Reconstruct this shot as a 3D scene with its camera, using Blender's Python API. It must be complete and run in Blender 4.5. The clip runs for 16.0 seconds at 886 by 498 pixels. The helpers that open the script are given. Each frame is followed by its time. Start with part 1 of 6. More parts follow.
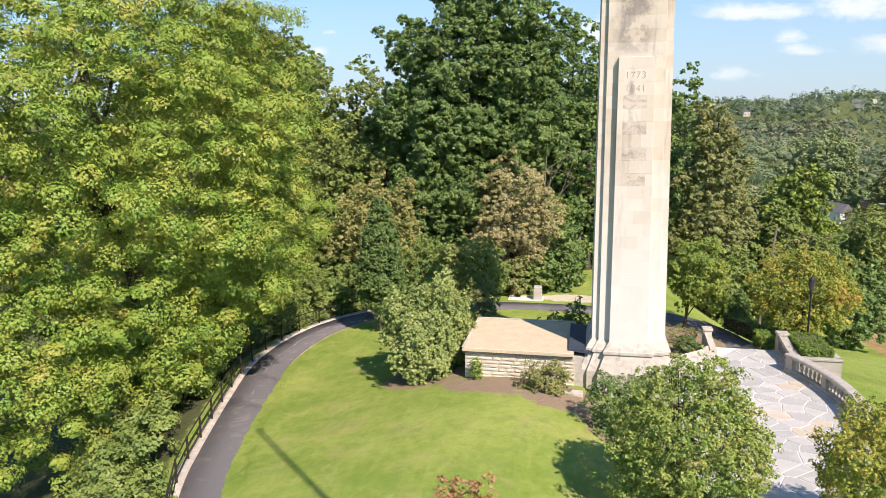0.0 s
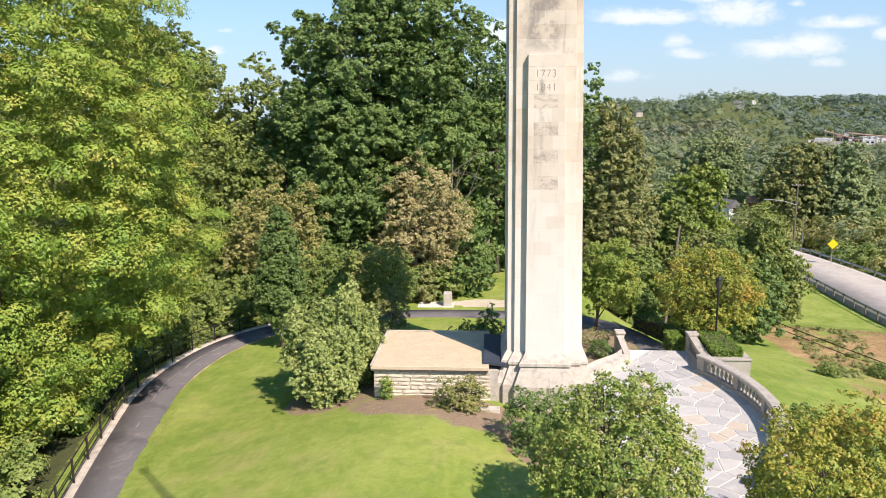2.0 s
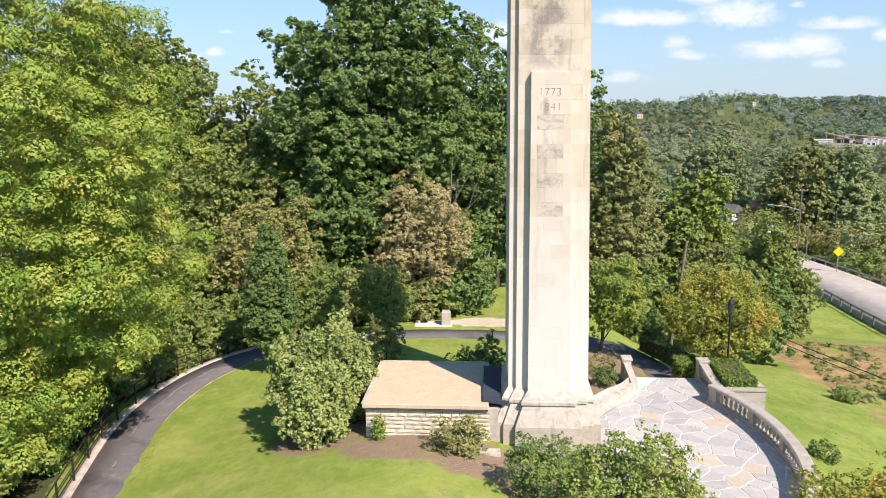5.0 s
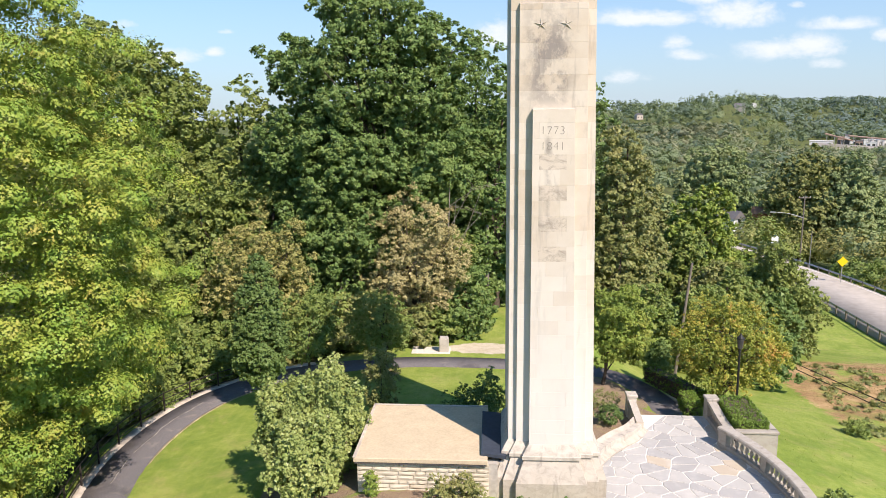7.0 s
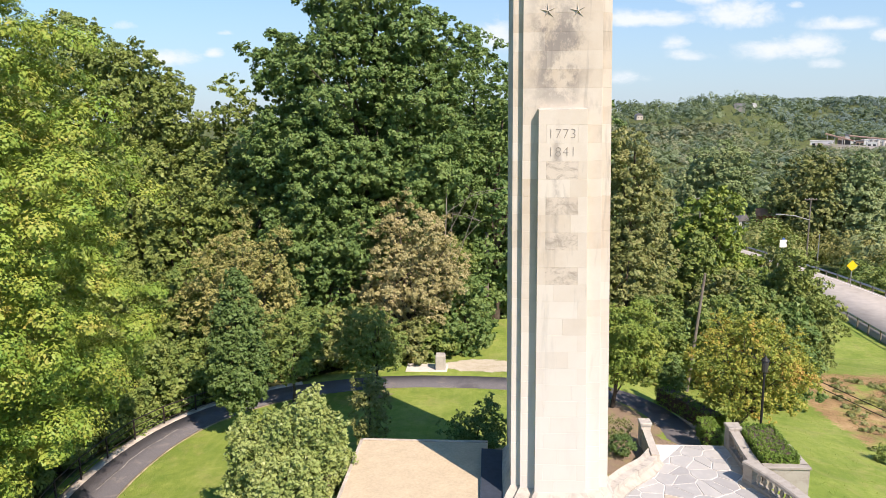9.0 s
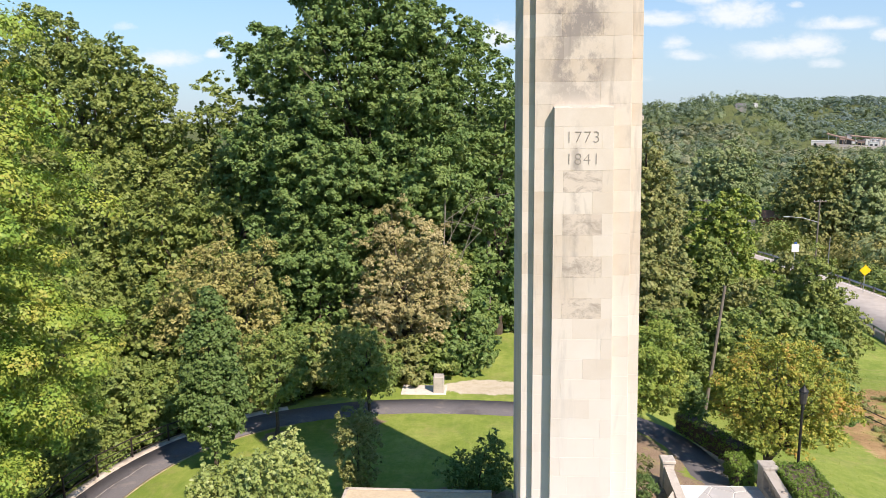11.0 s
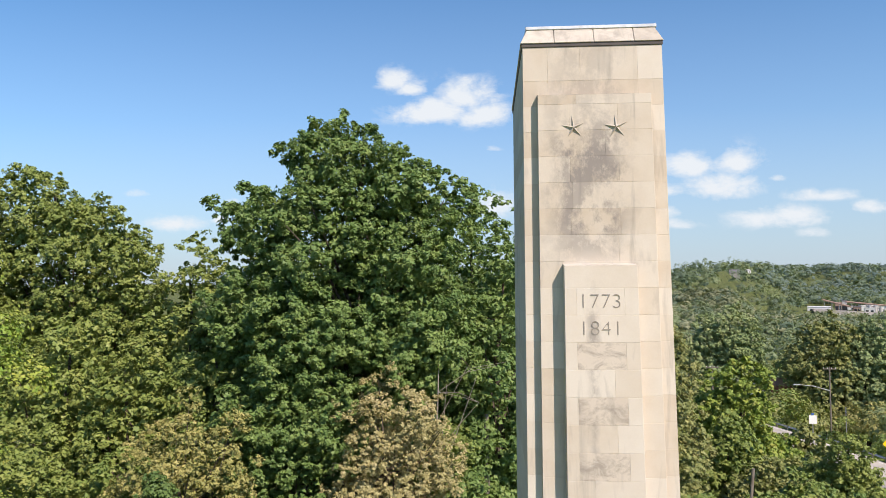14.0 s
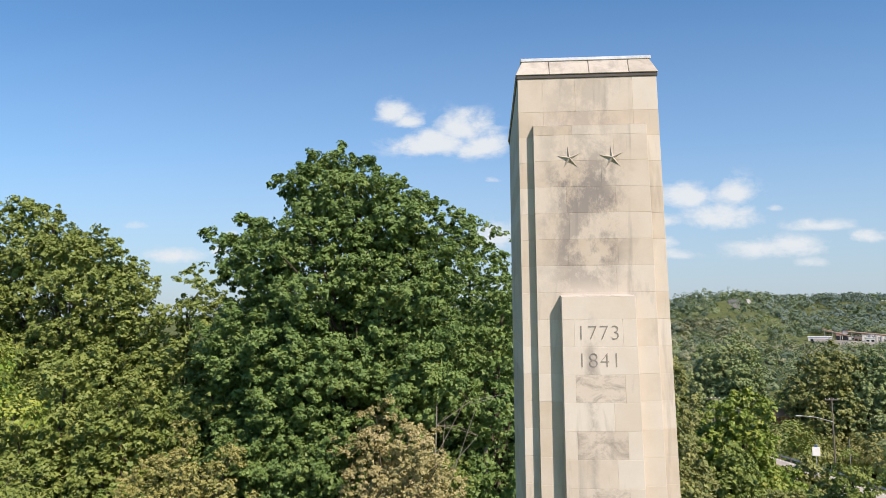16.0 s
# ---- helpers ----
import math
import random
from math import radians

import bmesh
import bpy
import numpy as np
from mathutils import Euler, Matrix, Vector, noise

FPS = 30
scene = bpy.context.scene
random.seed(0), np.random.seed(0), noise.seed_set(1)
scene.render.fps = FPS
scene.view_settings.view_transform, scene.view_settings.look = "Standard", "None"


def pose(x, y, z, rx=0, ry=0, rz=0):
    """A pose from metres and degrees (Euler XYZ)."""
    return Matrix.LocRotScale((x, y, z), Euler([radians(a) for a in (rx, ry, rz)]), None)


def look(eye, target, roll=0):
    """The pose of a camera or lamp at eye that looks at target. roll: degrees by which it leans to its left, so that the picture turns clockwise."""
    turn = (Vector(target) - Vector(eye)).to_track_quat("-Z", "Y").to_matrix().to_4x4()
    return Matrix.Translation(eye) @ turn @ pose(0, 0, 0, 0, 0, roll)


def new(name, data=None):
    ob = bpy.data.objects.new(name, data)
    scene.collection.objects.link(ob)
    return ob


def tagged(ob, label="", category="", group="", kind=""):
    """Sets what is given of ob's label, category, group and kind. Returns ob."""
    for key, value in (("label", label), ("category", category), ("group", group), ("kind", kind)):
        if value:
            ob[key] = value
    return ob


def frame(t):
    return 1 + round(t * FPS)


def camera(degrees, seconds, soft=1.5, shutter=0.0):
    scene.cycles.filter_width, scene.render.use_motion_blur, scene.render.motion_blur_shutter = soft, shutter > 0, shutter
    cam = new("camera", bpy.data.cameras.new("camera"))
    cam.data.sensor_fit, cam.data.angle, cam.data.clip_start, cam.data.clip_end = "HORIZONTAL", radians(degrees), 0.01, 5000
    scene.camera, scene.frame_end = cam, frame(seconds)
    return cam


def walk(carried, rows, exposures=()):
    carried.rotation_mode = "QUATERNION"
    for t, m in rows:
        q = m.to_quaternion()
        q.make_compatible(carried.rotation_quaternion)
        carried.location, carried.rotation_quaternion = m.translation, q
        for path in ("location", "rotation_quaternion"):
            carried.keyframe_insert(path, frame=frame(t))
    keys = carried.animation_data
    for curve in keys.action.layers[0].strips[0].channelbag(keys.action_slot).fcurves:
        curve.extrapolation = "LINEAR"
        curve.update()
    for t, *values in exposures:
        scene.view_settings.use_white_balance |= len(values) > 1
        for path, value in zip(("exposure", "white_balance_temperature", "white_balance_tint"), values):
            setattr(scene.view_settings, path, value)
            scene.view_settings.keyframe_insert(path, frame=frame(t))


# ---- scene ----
cam = camera(63.4, 16.0, soft=0.6)
PATH = [
    (0, (-0.996, -2.303, 12.77), (-1.387, -0.375, 12.412), -0.4),
    (0.5, (-1.028, -1.688, 12.782), (-1.285, 0.262, 12.423), -0.4),
    (1, (-1.174, -1.177, 12.779), (-1.34, 0.784, 12.42), -0.5),
    (1.5, (-1.259, -0.654, 12.767), (-1.395, 1.309, 12.409), -0.5),
    (2, (-1.316, -0.17, 12.762), (-1.45, 1.793, 12.404), -0.5),
    (2.5, (-1.377, 0.299, 12.76), (-1.511, 2.262, 12.401), -0.4),
    (3, (-1.379, 0.715, 12.753), (-1.514, 2.678, 12.395), -0.4),
    (3.5, (-1.364, 1.053, 12.739), (-1.499, 3.016, 12.381), -0.5),
    (4, (-1.351, 1.387, 12.746), (-1.485, 3.351, 12.39), -0.5),
    (6.5, (-1.271, 3.148, 14.844), (-1.406, 5.111, 14.489), -0.5),
    (7, (-1.285, 3.783, 14.818), (-1.419, 5.747, 14.463), -0.5),
    (7.5, (-1.281, 4.514, 14.792), (-1.415, 6.478, 14.438), -0.6),
    (8, (-1.276, 5.325, 14.797), (-1.41, 7.288, 14.443), -0.6),
    (8.5, (-1.28, 6.185, 14.819), (-1.413, 8.149, 14.465), -0.6),
    (9, (-1.291, 7.067, 14.848), (-1.424, 9.031, 14.495), -0.6),
    (11.5, (-1.442, 11.566, 14.855), (-1.576, 13.531, 14.503), -0.7),
    (12, (-1.451, 12.24, 14.848), (-1.584, 14.204, 14.496), -0.7),
    (12.5, (-1.449, 12.796, 14.823), (-1.58, 14.761, 14.472), -0.7),
    (13, (-1.448, 13.241, 14.813), (-1.579, 15.205, 14.461), -0.7),
    (13.5, (-1.404, 13.865, 14.782), (-1.536, 15.846, 14.542), -0.5),
    (14, (-1.377, 14.21, 14.769), (-1.504, 16.204, 14.868), -0.3),
    (14.5, (-1.367, 14.472, 14.774), (-1.489, 16.422, 15.201), -0.3),
    (15, (-1.373, 14.473, 14.77), (-1.491, 16.393, 15.319), -0.4),
    (15.5, (-1.378, 14.34, 14.773), (-1.495, 16.281, 15.242), -0.5),
    (16, (-1.327, 14.328, 14.783), (-1.45, 16.316, 14.968), -0.5),
]
walk(cam, [(t, look(eye, target, roll)) for t, eye, target, roll in PATH],
     [(0.0, 0.55), (4.0, 0.55), (9.0, 0.5), (13.3, 0.5), (14.5, 0.25), (16.0, 0.25)])

# ---- world, sun ----
SUN_AZ, SUN_EL = 140.0, 46.0          # degrees clockwise from +y, degrees up
to_sun = Vector((math.sin(radians(SUN_AZ)) * math.cos(radians(SUN_EL)),
                 math.cos(radians(SUN_AZ)) * math.cos(radians(SUN_EL)), math.sin(radians(SUN_EL))))


def node(tree, kind):
    return tree.nodes.new(kind)


def math_node(tree, op, a, b=None, c=None, clamp=False):
    n = tree.nodes.new("ShaderNodeMath")
    n.operation, n.use_clamp = op, clamp
    for i, v in enumerate((a, b, c)):
        if v is None:
            continue
        if isinstance(v, (int, float)):
            n.inputs[i].default_value = v
        else:
            tree.links.new(v, n.inputs[i])
    return n.outputs[0]


def mix_rgb(tree, fac, a, b, blend="MIX"):
    n = tree.nodes.new("ShaderNodeMix")
    n.data_type, n.blend_type = "RGBA", blend
    for sock, v in ((n.inputs[0], fac), (n.inputs[6], a), (n.inputs[7], b)):
        if isinstance(v, (int, float)):
            sock.default_value = v
        elif isinstance(v, (tuple, list)):
            sock.default_value = (*v[:3], 1)
        else:
            tree.links.new(v, sock)
    return n.outputs[2]


def noise_node(tree, vec, scale, detail=4.0, rough=0.55, distort=0.0):
    n = tree.nodes.new("ShaderNodeTexNoise")
    n.inputs["Scale"].default_value, n.inputs["Detail"].default_value = scale, detail
    n.inputs["Roughness"].default_value, n.inputs["Distortion"].default_value = rough, distort
    if vec is not None:
        tree.links.new(vec, n.inputs["Vector"])
    return n.outputs[0]


def ramp_node(tree, fac, stops):
    n = tree.nodes.new("ShaderNodeValToRGB")
    while len(n.color_ramp.elements) < len(stops):
        n.color_ramp.elements.new(0.5)
    for e, (p, c) in zip(n.color_ramp.elements, stops):
        e.position = p
        e.color = (c, c, c, 1) if isinstance(c, (int, float)) else (*c, 1)
    tree.links.new(fac, n.inputs[0])
    return n.outputs[0]


def mapped(tree, vec, scale):
    n = tree.nodes.new("ShaderNodeMapping")
    n.inputs["Scale"].default_value = scale
    tree.links.new(vec, n.inputs["Vector"])
    return n.outputs[0]


world = bpy.data.worlds.new("sky")
scene.world = world
world.use_nodes = True
wt = world.node_tree
wt.nodes.clear()
sky = node(wt, "ShaderNodeTexSky")
sky.sky_type = "NISHITA"
sky.sun_disc, sky.sun_elevation, sky.sun_rotation = False, radians(SUN_EL), radians(SUN_AZ)
sky.altitude, sky.air_density, sky.dust_density, sky.ozone_density = 150, 1.0, 0.3, 4.0
geo = node(wt, "ShaderNodeTexCoord")
sep = node(wt, "ShaderNodeSeparateXYZ")
wt.links.new(geo.outputs["Generated"], sep.inputs[0])
depth = math_node(wt, "MAXIMUM", math_node(wt, "ABSOLUTE", sep.outputs[1]), 0.12)
su, sv = math_node(wt, "DIVIDE", sep.outputs[0], depth), math_node(wt, "DIVIDE", sep.outputs[2], depth)
flat = node(wt, "ShaderNodeCombineXYZ")
wt.links.new(su, flat.inputs[0])
wt.links.new(math_node(wt, "MULTIPLY", sv, 1.6), flat.inputs[1])
puff = noise_node(wt, flat.outputs[0], 20.0, 9.0, 0.66, 0.25)
# fair-weather cumulus, each heaped from a few puffs: place across, place up, half width, half height, weight
CLOUDS = [(-0.132, 0.288, 0.026, 0.019, 1.25), (-0.108, 0.277, 0.020, 0.016, 1.1), (-0.030, 0.262, 0.040, 0.026, 1.35), (-0.070, 0.240, 0.062, 0.023, 1.3), (-0.012, 0.236, 0.040, 0.022, 1.2), (0.014, 0.108, 0.032, 0.022, 1.1),
          (0.276, 0.158, 0.036, 0.019, 1.2), (0.341, 0.164, 0.030, 0.022, 1.25), (0.317, 0.128, 0.050, 0.022, 1.15), (0.262, 0.081, 0.024, 0.010, 0.95), (0.394, 0.086, 0.060, 0.017, 1.15), (0.450, 0.117, 0.045, 0.010, 0.9),
          (0.442, 0.067, 0.024, 0.009, 0.8), (0.514, 0.101, 0.024, 0.011, 0.9), (-0.447, 0.087, 0.044, 0.013, 1.1), (-0.503, 0.133, 0.018, 0.008, 0.9), (-0.381, 0.093, 0.016, 0.008, 0.95), (-0.368, 0.121, 0.013, 0.005, 0.8),
          (0.205, 0.127, 0.075, 0.012, 1.1), (0.174, 0.052, 0.030, 0.010, 0.8), (0.247, 0.096, 0.018, 0.010, 1.0), (0.393, 0.142, 0.012, 0.006, 0.8), (0.008, 0.189, 0.011, 0.005, 0.75), (1.2, 0.4, 0.3, 0.08, 1.0), (-1.3, 0.5, 0.3, 0.1, 1.0)]
cover = None
for u0, v0, hu, hv, weight in CLOUDS:
    a = math_node(wt, "POWER", math_node(wt, "ABSOLUTE", math_node(wt, "DIVIDE", math_node(wt, "SUBTRACT", su, u0), hu)), 2.0)
    rise = math_node(wt, "DIVIDE", math_node(wt, "SUBTRACT", sv, v0), hv)
    rise = math_node(wt, "MAXIMUM", rise, math_node(wt, "MULTIPLY", rise, -1.7))       # flat below, heaped above
    b = math_node(wt, "POWER", rise, 2.0)
    blob = math_node(wt, "MULTIPLY", math_node(wt, "EXPONENT", math_node(wt, "MULTIPLY", math_node(wt, "ADD", a, b), -0.75)), weight)
    cover = blob if cover is None else math_node(wt, "MAXIMUM", cover, blob)
cloud = math_node(wt, "ADD", cover, math_node(wt, "MULTIPLY_ADD", puff, 2.4, -1.32))
cloud = ramp_node(wt, cloud, [(0.15, 0.0), (0.50, 0.42), (0.80, 0.80), (1.1, 0.97)])
cloud = math_node(wt, "MULTIPLY", cloud, ramp_node(wt, cover, [(0.06, 0.0), (0.5, 1.0)]))
haze = ramp_node(wt, sv, [(0.0, 0.92), (0.10, 0.62), (0.24, 0.22), (0.45, 0.0)])
blue = mix_rgb(wt, 1.0, sky.outputs[0], (1.0, 1.33, 1.49), "MULTIPLY")
veil = mix_rgb(wt, haze, blue, (4.7, 5.3, 6.2))
full = mix_rgb(wt, cloud, veil, (7.6, 7.9, 8.3))
bg = node(wt, "ShaderNodeBackground")
bg.inputs[1].default_value = 0.089
wt.links.new(full, bg.inputs[0])
wo = node(wt, "ShaderNodeOutputWorld")
wt.links.new(bg.outputs[0], wo.inputs[0])

sun = new("sun", bpy.data.lights.new("sun", "SUN"))
sun.data.energy, sun.data.angle, sun.data.color = 5.1, radians(0.53), (1.0, 0.848, 0.752)
sun.matrix_world = look(to_sun * 200, (0, 0, 0))


# ---- materials ----
def material(name, build, rough=0.9, spec=0.3):
    m = bpy.data.materials.new(name)
    m.use_nodes = True
    t = m.node_tree
    t.nodes.clear()
    out, bsdf = node(t, "ShaderNodeOutputMaterial"), node(t, "ShaderNodeBsdfPrincipled")
    bsdf.inputs["Roughness"].default_value = rough
    bsdf.inputs["Specular IOR Level"].default_value = spec
    t.links.new(bsdf.outputs[0], out.inputs[0])
    build(t, bsdf)
    return m


def place(t):
    return node(t, "ShaderNodeNewGeometry").outputs["Position"]


def bump(t, bsdf, height, strength, distance=0.02):
    b = node(t, "ShaderNodeBump")
    b.inputs["Strength"].default_value, b.inputs["Distance"].default_value = strength, distance
    t.links.new(height, b.inputs["Height"])
    t.links.new(b.outputs[0], bsdf.inputs["Normal"])


def plain(name, colour, rough=0.7, metal=0.0, spread=0.18, scale=6.0, relief=0.15):
    def build(t, b):
        p = place(t)
        n = noise_node(t, p, scale, 6)
        m = noise_node(t, p, scale * 0.17, 3)
        f = math_node(t, "ADD", math_node(t, "MULTIPLY", n, 0.6), math_node(t, "MULTIPLY", m, 0.4))
        lo, hi = [c * (1 - spread * 1.6) for c in colour], [min(1, c * (1 + spread * 1.4)) for c in colour]
        t.links.new(ramp_node(t, f, [(0.3, lo), (0.7, hi)]), b.inputs["Base Color"])
        b.inputs["Metallic"].default_value = metal
        bump(t, b, n, relief)
    return material(name, build, rough)


def limestone(name, light=(0.665, 0.607, 0.515), dark=(0.50, 0.405, 0.29), stained=False, weather=0.35, blotch=0.0):
    def build(t, b):
        p = place(t)
        rnd = node(t, "ShaderNodeObjectInfo").outputs["Random"]
        grain = noise_node(t, p, 28.0, 6, 0.65)
        cloudy = noise_node(t, p, 1.3, 5, 0.6)
        tone = math_node(t, "ADD", math_node(t, "MULTIPLY", cloudy, 0.62), math_node(t, "MULTIPLY_ADD", rnd, 0.38, 0.0))
        col = ramp_node(t, tone, [(0.25, light), (0.55, tuple(0.6 * a + 0.4 * c for a, c in zip(light, dark))), (0.85, dark)])
        col = mix_rgb(t, math_node(t, "MULTIPLY", grain, 0.22), col, (0.36, 0.33, 0.28))
        streak = noise_node(t, mapped(t, p, (2.2, 2.2, 0.30)), 1.6, 6, 0.6, 0.5)
        mask = ramp_node(t, streak, [(0.55, 0.0), (0.75, weather)])
        col = mix_rgb(t, mask, col, (0.20, 0.185, 0.16))
        if blotch:                       # lichen and soot in cloudy smudges
            smudge = ramp_node(t, noise_node(t, mapped(t, p, (1.0, 1.0, 1.6)), 2.6, 9, 0.7, 0.5), [(0.46, 0.0), (0.64, blotch)])
            col = mix_rgb(t, smudge, col, (0.27, 0.235, 0.195))
        if stained:                      # old run-off below the carved stars and the numerals
            s = node(t, "ShaderNodeSeparateXYZ")
            t.links.new(p, s.inputs[0])
            across = math_node(t, "ABSOLUTE", math_node(t, "SUBTRACT", s.outputs[0], 0.62))
            near = ramp_node(t, math_node(t, "ADD", across, math_node(t, "MULTIPLY_ADD", noise_node(t, p, 2.0, 5, 0.6), 0.9, -0.45)), [(0.42, 1.0), (0.98, 0.0)])
            height = math_node(t, "DIVIDE", s.outputs[2], 20.0)
            high = ramp_node(t, height, [(0.755, 0.0), (0.775, 0.8), (0.87, 1.0), (0.885, 0.8), (0.925, 0.45), (0.97, 0.4)])
            patch = ramp_node(t, noise_node(t, mapped(t, p, (1.4, 1.4, 1.0)), 1.4, 10, 0.72, 0.12), [(0.42, 0.08), (0.55, 1.0)])
            f = math_node(t, "MULTIPLY", math_node(t, "MULTIPLY", near, high), math_node(t, "MULTIPLY", patch, math_node(t, "MULTIPLY_ADD", rnd, 0.5, 0.62)))
            col = mix_rgb(t, math_node(t, "MULTIPLY", f, 0.85), col, (0.22, 0.20, 0.185))
            thin = ramp_node(t, math_node(t, "ADD", across, math_node(t, "MULTIPLY_ADD", noise_node(t, mapped(t, p, (1, 1, 0.5)), 3.0, 4), 0.3, -0.15)), [(0.03, 1.0), (0.17, 0.0)])
            drop = ramp_node(t, height, [(0.50, 0.0), (0.58, 0.7), (0.69, 0.9), (0.735, 0.3), (0.75, 0.0)])
            col = mix_rgb(t, math_node(t, "MULTIPLY", math_node(t, "MULTIPLY", thin, drop), math_node(t, "MULTIPLY", patch, 0.75)), col, (0.24, 0.215, 0.19))
            pale = ramp_node(t, math_node(t, "DIVIDE", s.outputs[2], 20.0), [(0.25, 0.8), (0.62, 0.0)])
            col = mix_rgb(t, pale, col, (0.70, 0.665, 0.61))
        t.links.new(col, b.inputs["Base Color"])
        bump(t, b, grain, 0.25, 0.01)
    return material(name, build, 0.88, 0.25)


def leaf_material(name, colours, clear=0.17, gloss=0.55, patch=0.6, single=0.32):
    """Leaves: a few tones, mixed leaf by leaf and branch by branch, light coming through."""
    m = bpy.data.materials.new(name)
    m.use_nodes = True
    t = m.node_tree
    t.nodes.clear()
    g = node(t, "ShaderNodeNewGeometry")
    r = g.outputs["Random Per Island"]
    n = noise_node(t, g.outputs["Position"], patch, 3)
    f = math_node(t, "ADD", math_node(t, "MULTIPLY_ADD", r, single, (0.5 - single) / 2), math_node(t, "MULTIPLY_ADD", n, 1.1, -0.3))
    k = len(colours)
    col = ramp_node(t, f, [(0.2 + 0.6 * i / max(1, k - 1), c) for i, c in enumerate(colours)])
    b = node(t, "ShaderNodeBsdfPrincipled")
    b.inputs["Roughness"].default_value = gloss
    b.inputs["Specular IOR Level"].default_value = 0.3 if gloss < 0.7 else 0.05
    tr = node(t, "ShaderNodeBsdfTranslucent")
    mx = node(t, "ShaderNodeMixShader")
    mx.inputs[0].default_value = clear
    o = node(t, "ShaderNodeOutputMaterial")
    t.links.new(col, b.inputs["Base Color"])
    t.links.new(mix_rgb(t, 0.5, col, (0.28, 0.36, 0.03)), tr.inputs[0])
    t.links.new(b.outputs[0], mx.inputs[1])
    t.links.new(tr.outputs[0], mx.inputs[2])
    t.links.new(mx.outputs[0], o.inputs[0])
    return m


M_SHAFT = limestone("shaft_limestone", stained=True, weather=0.5)
M_TANBLOCK = limestone("mottled_tan_limestone", (0.62, 0.55, 0.455), (0.52, 0.44, 0.35), weather=0.5, blotch=0.75)
M_STONE = limestone("weathered_limestone", (0.60, 0.55, 0.47), (0.42, 0.37, 0.30), weather=0.7, blotch=0.45)
M_GREYSTONE = limestone("grey_limestone", (0.46, 0.425, 0.37), (0.30, 0.27, 0.23), weather=0.75, blotch=0.5)
M_RUBBLE = limestone("rock_faced_limestone", (0.66, 0.60, 0.47), (0.45, 0.39, 0.28), weather=0.3)
M_JOINT = plain("mortar", (0.42, 0.39, 0.34), 0.95)
M_CUT = plain("carved_shadow", (0.27, 0.245, 0.21), 0.95)
M_ROOF = plain("sandy_concrete_roof", (0.56, 0.46, 0.315), 0.95, spread=0.10, scale=11.0)
M_SLATE = plain("dark_sheet_roofing", (0.045, 0.055, 0.075), 0.55)
# dark colour paints in the shade under the roof slab and the cap
M_OVERHANG_SHADE = plain("overhang_shade", (0.10, 0.09, 0.085), 0.8)
M_ASPHALT = plain("asphalt", (0.062, 0.060, 0.062), 0.9, spread=0.35, scale=2.0, relief=0.3)
M_CONCRETE = plain("pale_concrete", (0.50, 0.44, 0.36), 0.9, spread=0.25, scale=2.5)
M_ROAD = plain("worn_road_concrete", (0.42, 0.38, 0.33), 0.9, spread=0.12, scale=0.8)
M_RAIL = plain("dark_painted_iron", (0.035, 0.028, 0.024), 0.6)
M_LAMP = plain("black_cast_iron", (0.02, 0.02, 0.02), 0.5)
M_STEEL = plain("galvanised_steel", (0.42, 0.42, 0.42), 0.45, 0.7)
M_POLE = plain("weathered_pole_wood", (0.20, 0.17, 0.14), 0.9)
M_BARK = plain("bark", (0.10, 0.078, 0.058), 0.95, spread=0.35, scale=5, relief=0.8)
M_DEADWOOD = plain("bare_dead_wood", (0.33, 0.29, 0.24), 0.95)
M_MULCH = plain("mulch", (0.16, 0.095, 0.06), 0.95, spread=0.5, scale=9, relief=0.9)
M_WHITE = plain("white_painted_wall", (0.75, 0.74, 0.72), 0.7, spread=0.05)
M_SIGN = plain("yellow_sign_sheet", (0.85, 0.55, 0.01), 0.5, spread=0.05)
M_SHINGLE = plain("grey_shingles", (0.16, 0.15, 0.15), 0.9)
M_TANROOF = plain("pale_metal_roof", (0.62, 0.58, 0.55), 0.6)
M_BRICK = plain("red_brick", (0.28, 0.11, 0.07), 0.9)
M_GLASS = plain("dark_window_glass", (0.03, 0.035, 0.04), 0.15)

L_MAPLE = leaf_material("maple_leaves", [(0.11, 0.20, 0.032), (0.20, 0.305, 0.045), (0.30, 0.355, 0.057), (0.42, 0.34, 0.08)], patch=0.8, single=0.14, clear=0.10)
L_OAK = leaf_material("deep_green_leaves", [(0.095, 0.168, 0.046), (0.155, 0.238, 0.064), (0.235, 0.31, 0.09)])
L_MID = leaf_material("green_leaves", [(0.125, 0.195, 0.05), (0.205, 0.27, 0.066), (0.30, 0.335, 0.09)])
L_TALL = leaf_material("tall_tree_leaves", [(0.15, 0.205, 0.05), (0.225, 0.28, 0.068), (0.315, 0.345, 0.092)])
L_OLIVE = leaf_material("olive_leaves", [(0.16, 0.19, 0.06), (0.245, 0.265, 0.085), (0.34, 0.32, 0.115)])
L_GOLD = leaf_material("golden_olive_leaves", [(0.235, 0.245, 0.08), (0.355, 0.34, 0.11), (0.48, 0.42, 0.165)])
L_BROWN = leaf_material("browning_leaves", [(0.29, 0.27, 0.11), (0.42, 0.37, 0.165), (0.54, 0.45, 0.24)])
L_TAN = leaf_material("tan_green_leaves", [(0.17, 0.21, 0.07), (0.26, 0.28, 0.095), (0.37, 0.345, 0.135)])
L_ORANGE = leaf_material("turning_leaves", [(0.16, 0.22, 0.045), (0.23, 0.29, 0.05), (0.31, 0.345, 0.058), (0.39, 0.385, 0.065), (0.45, 0.34, 0.07), (0.46, 0.24, 0.065)], patch=0.55)
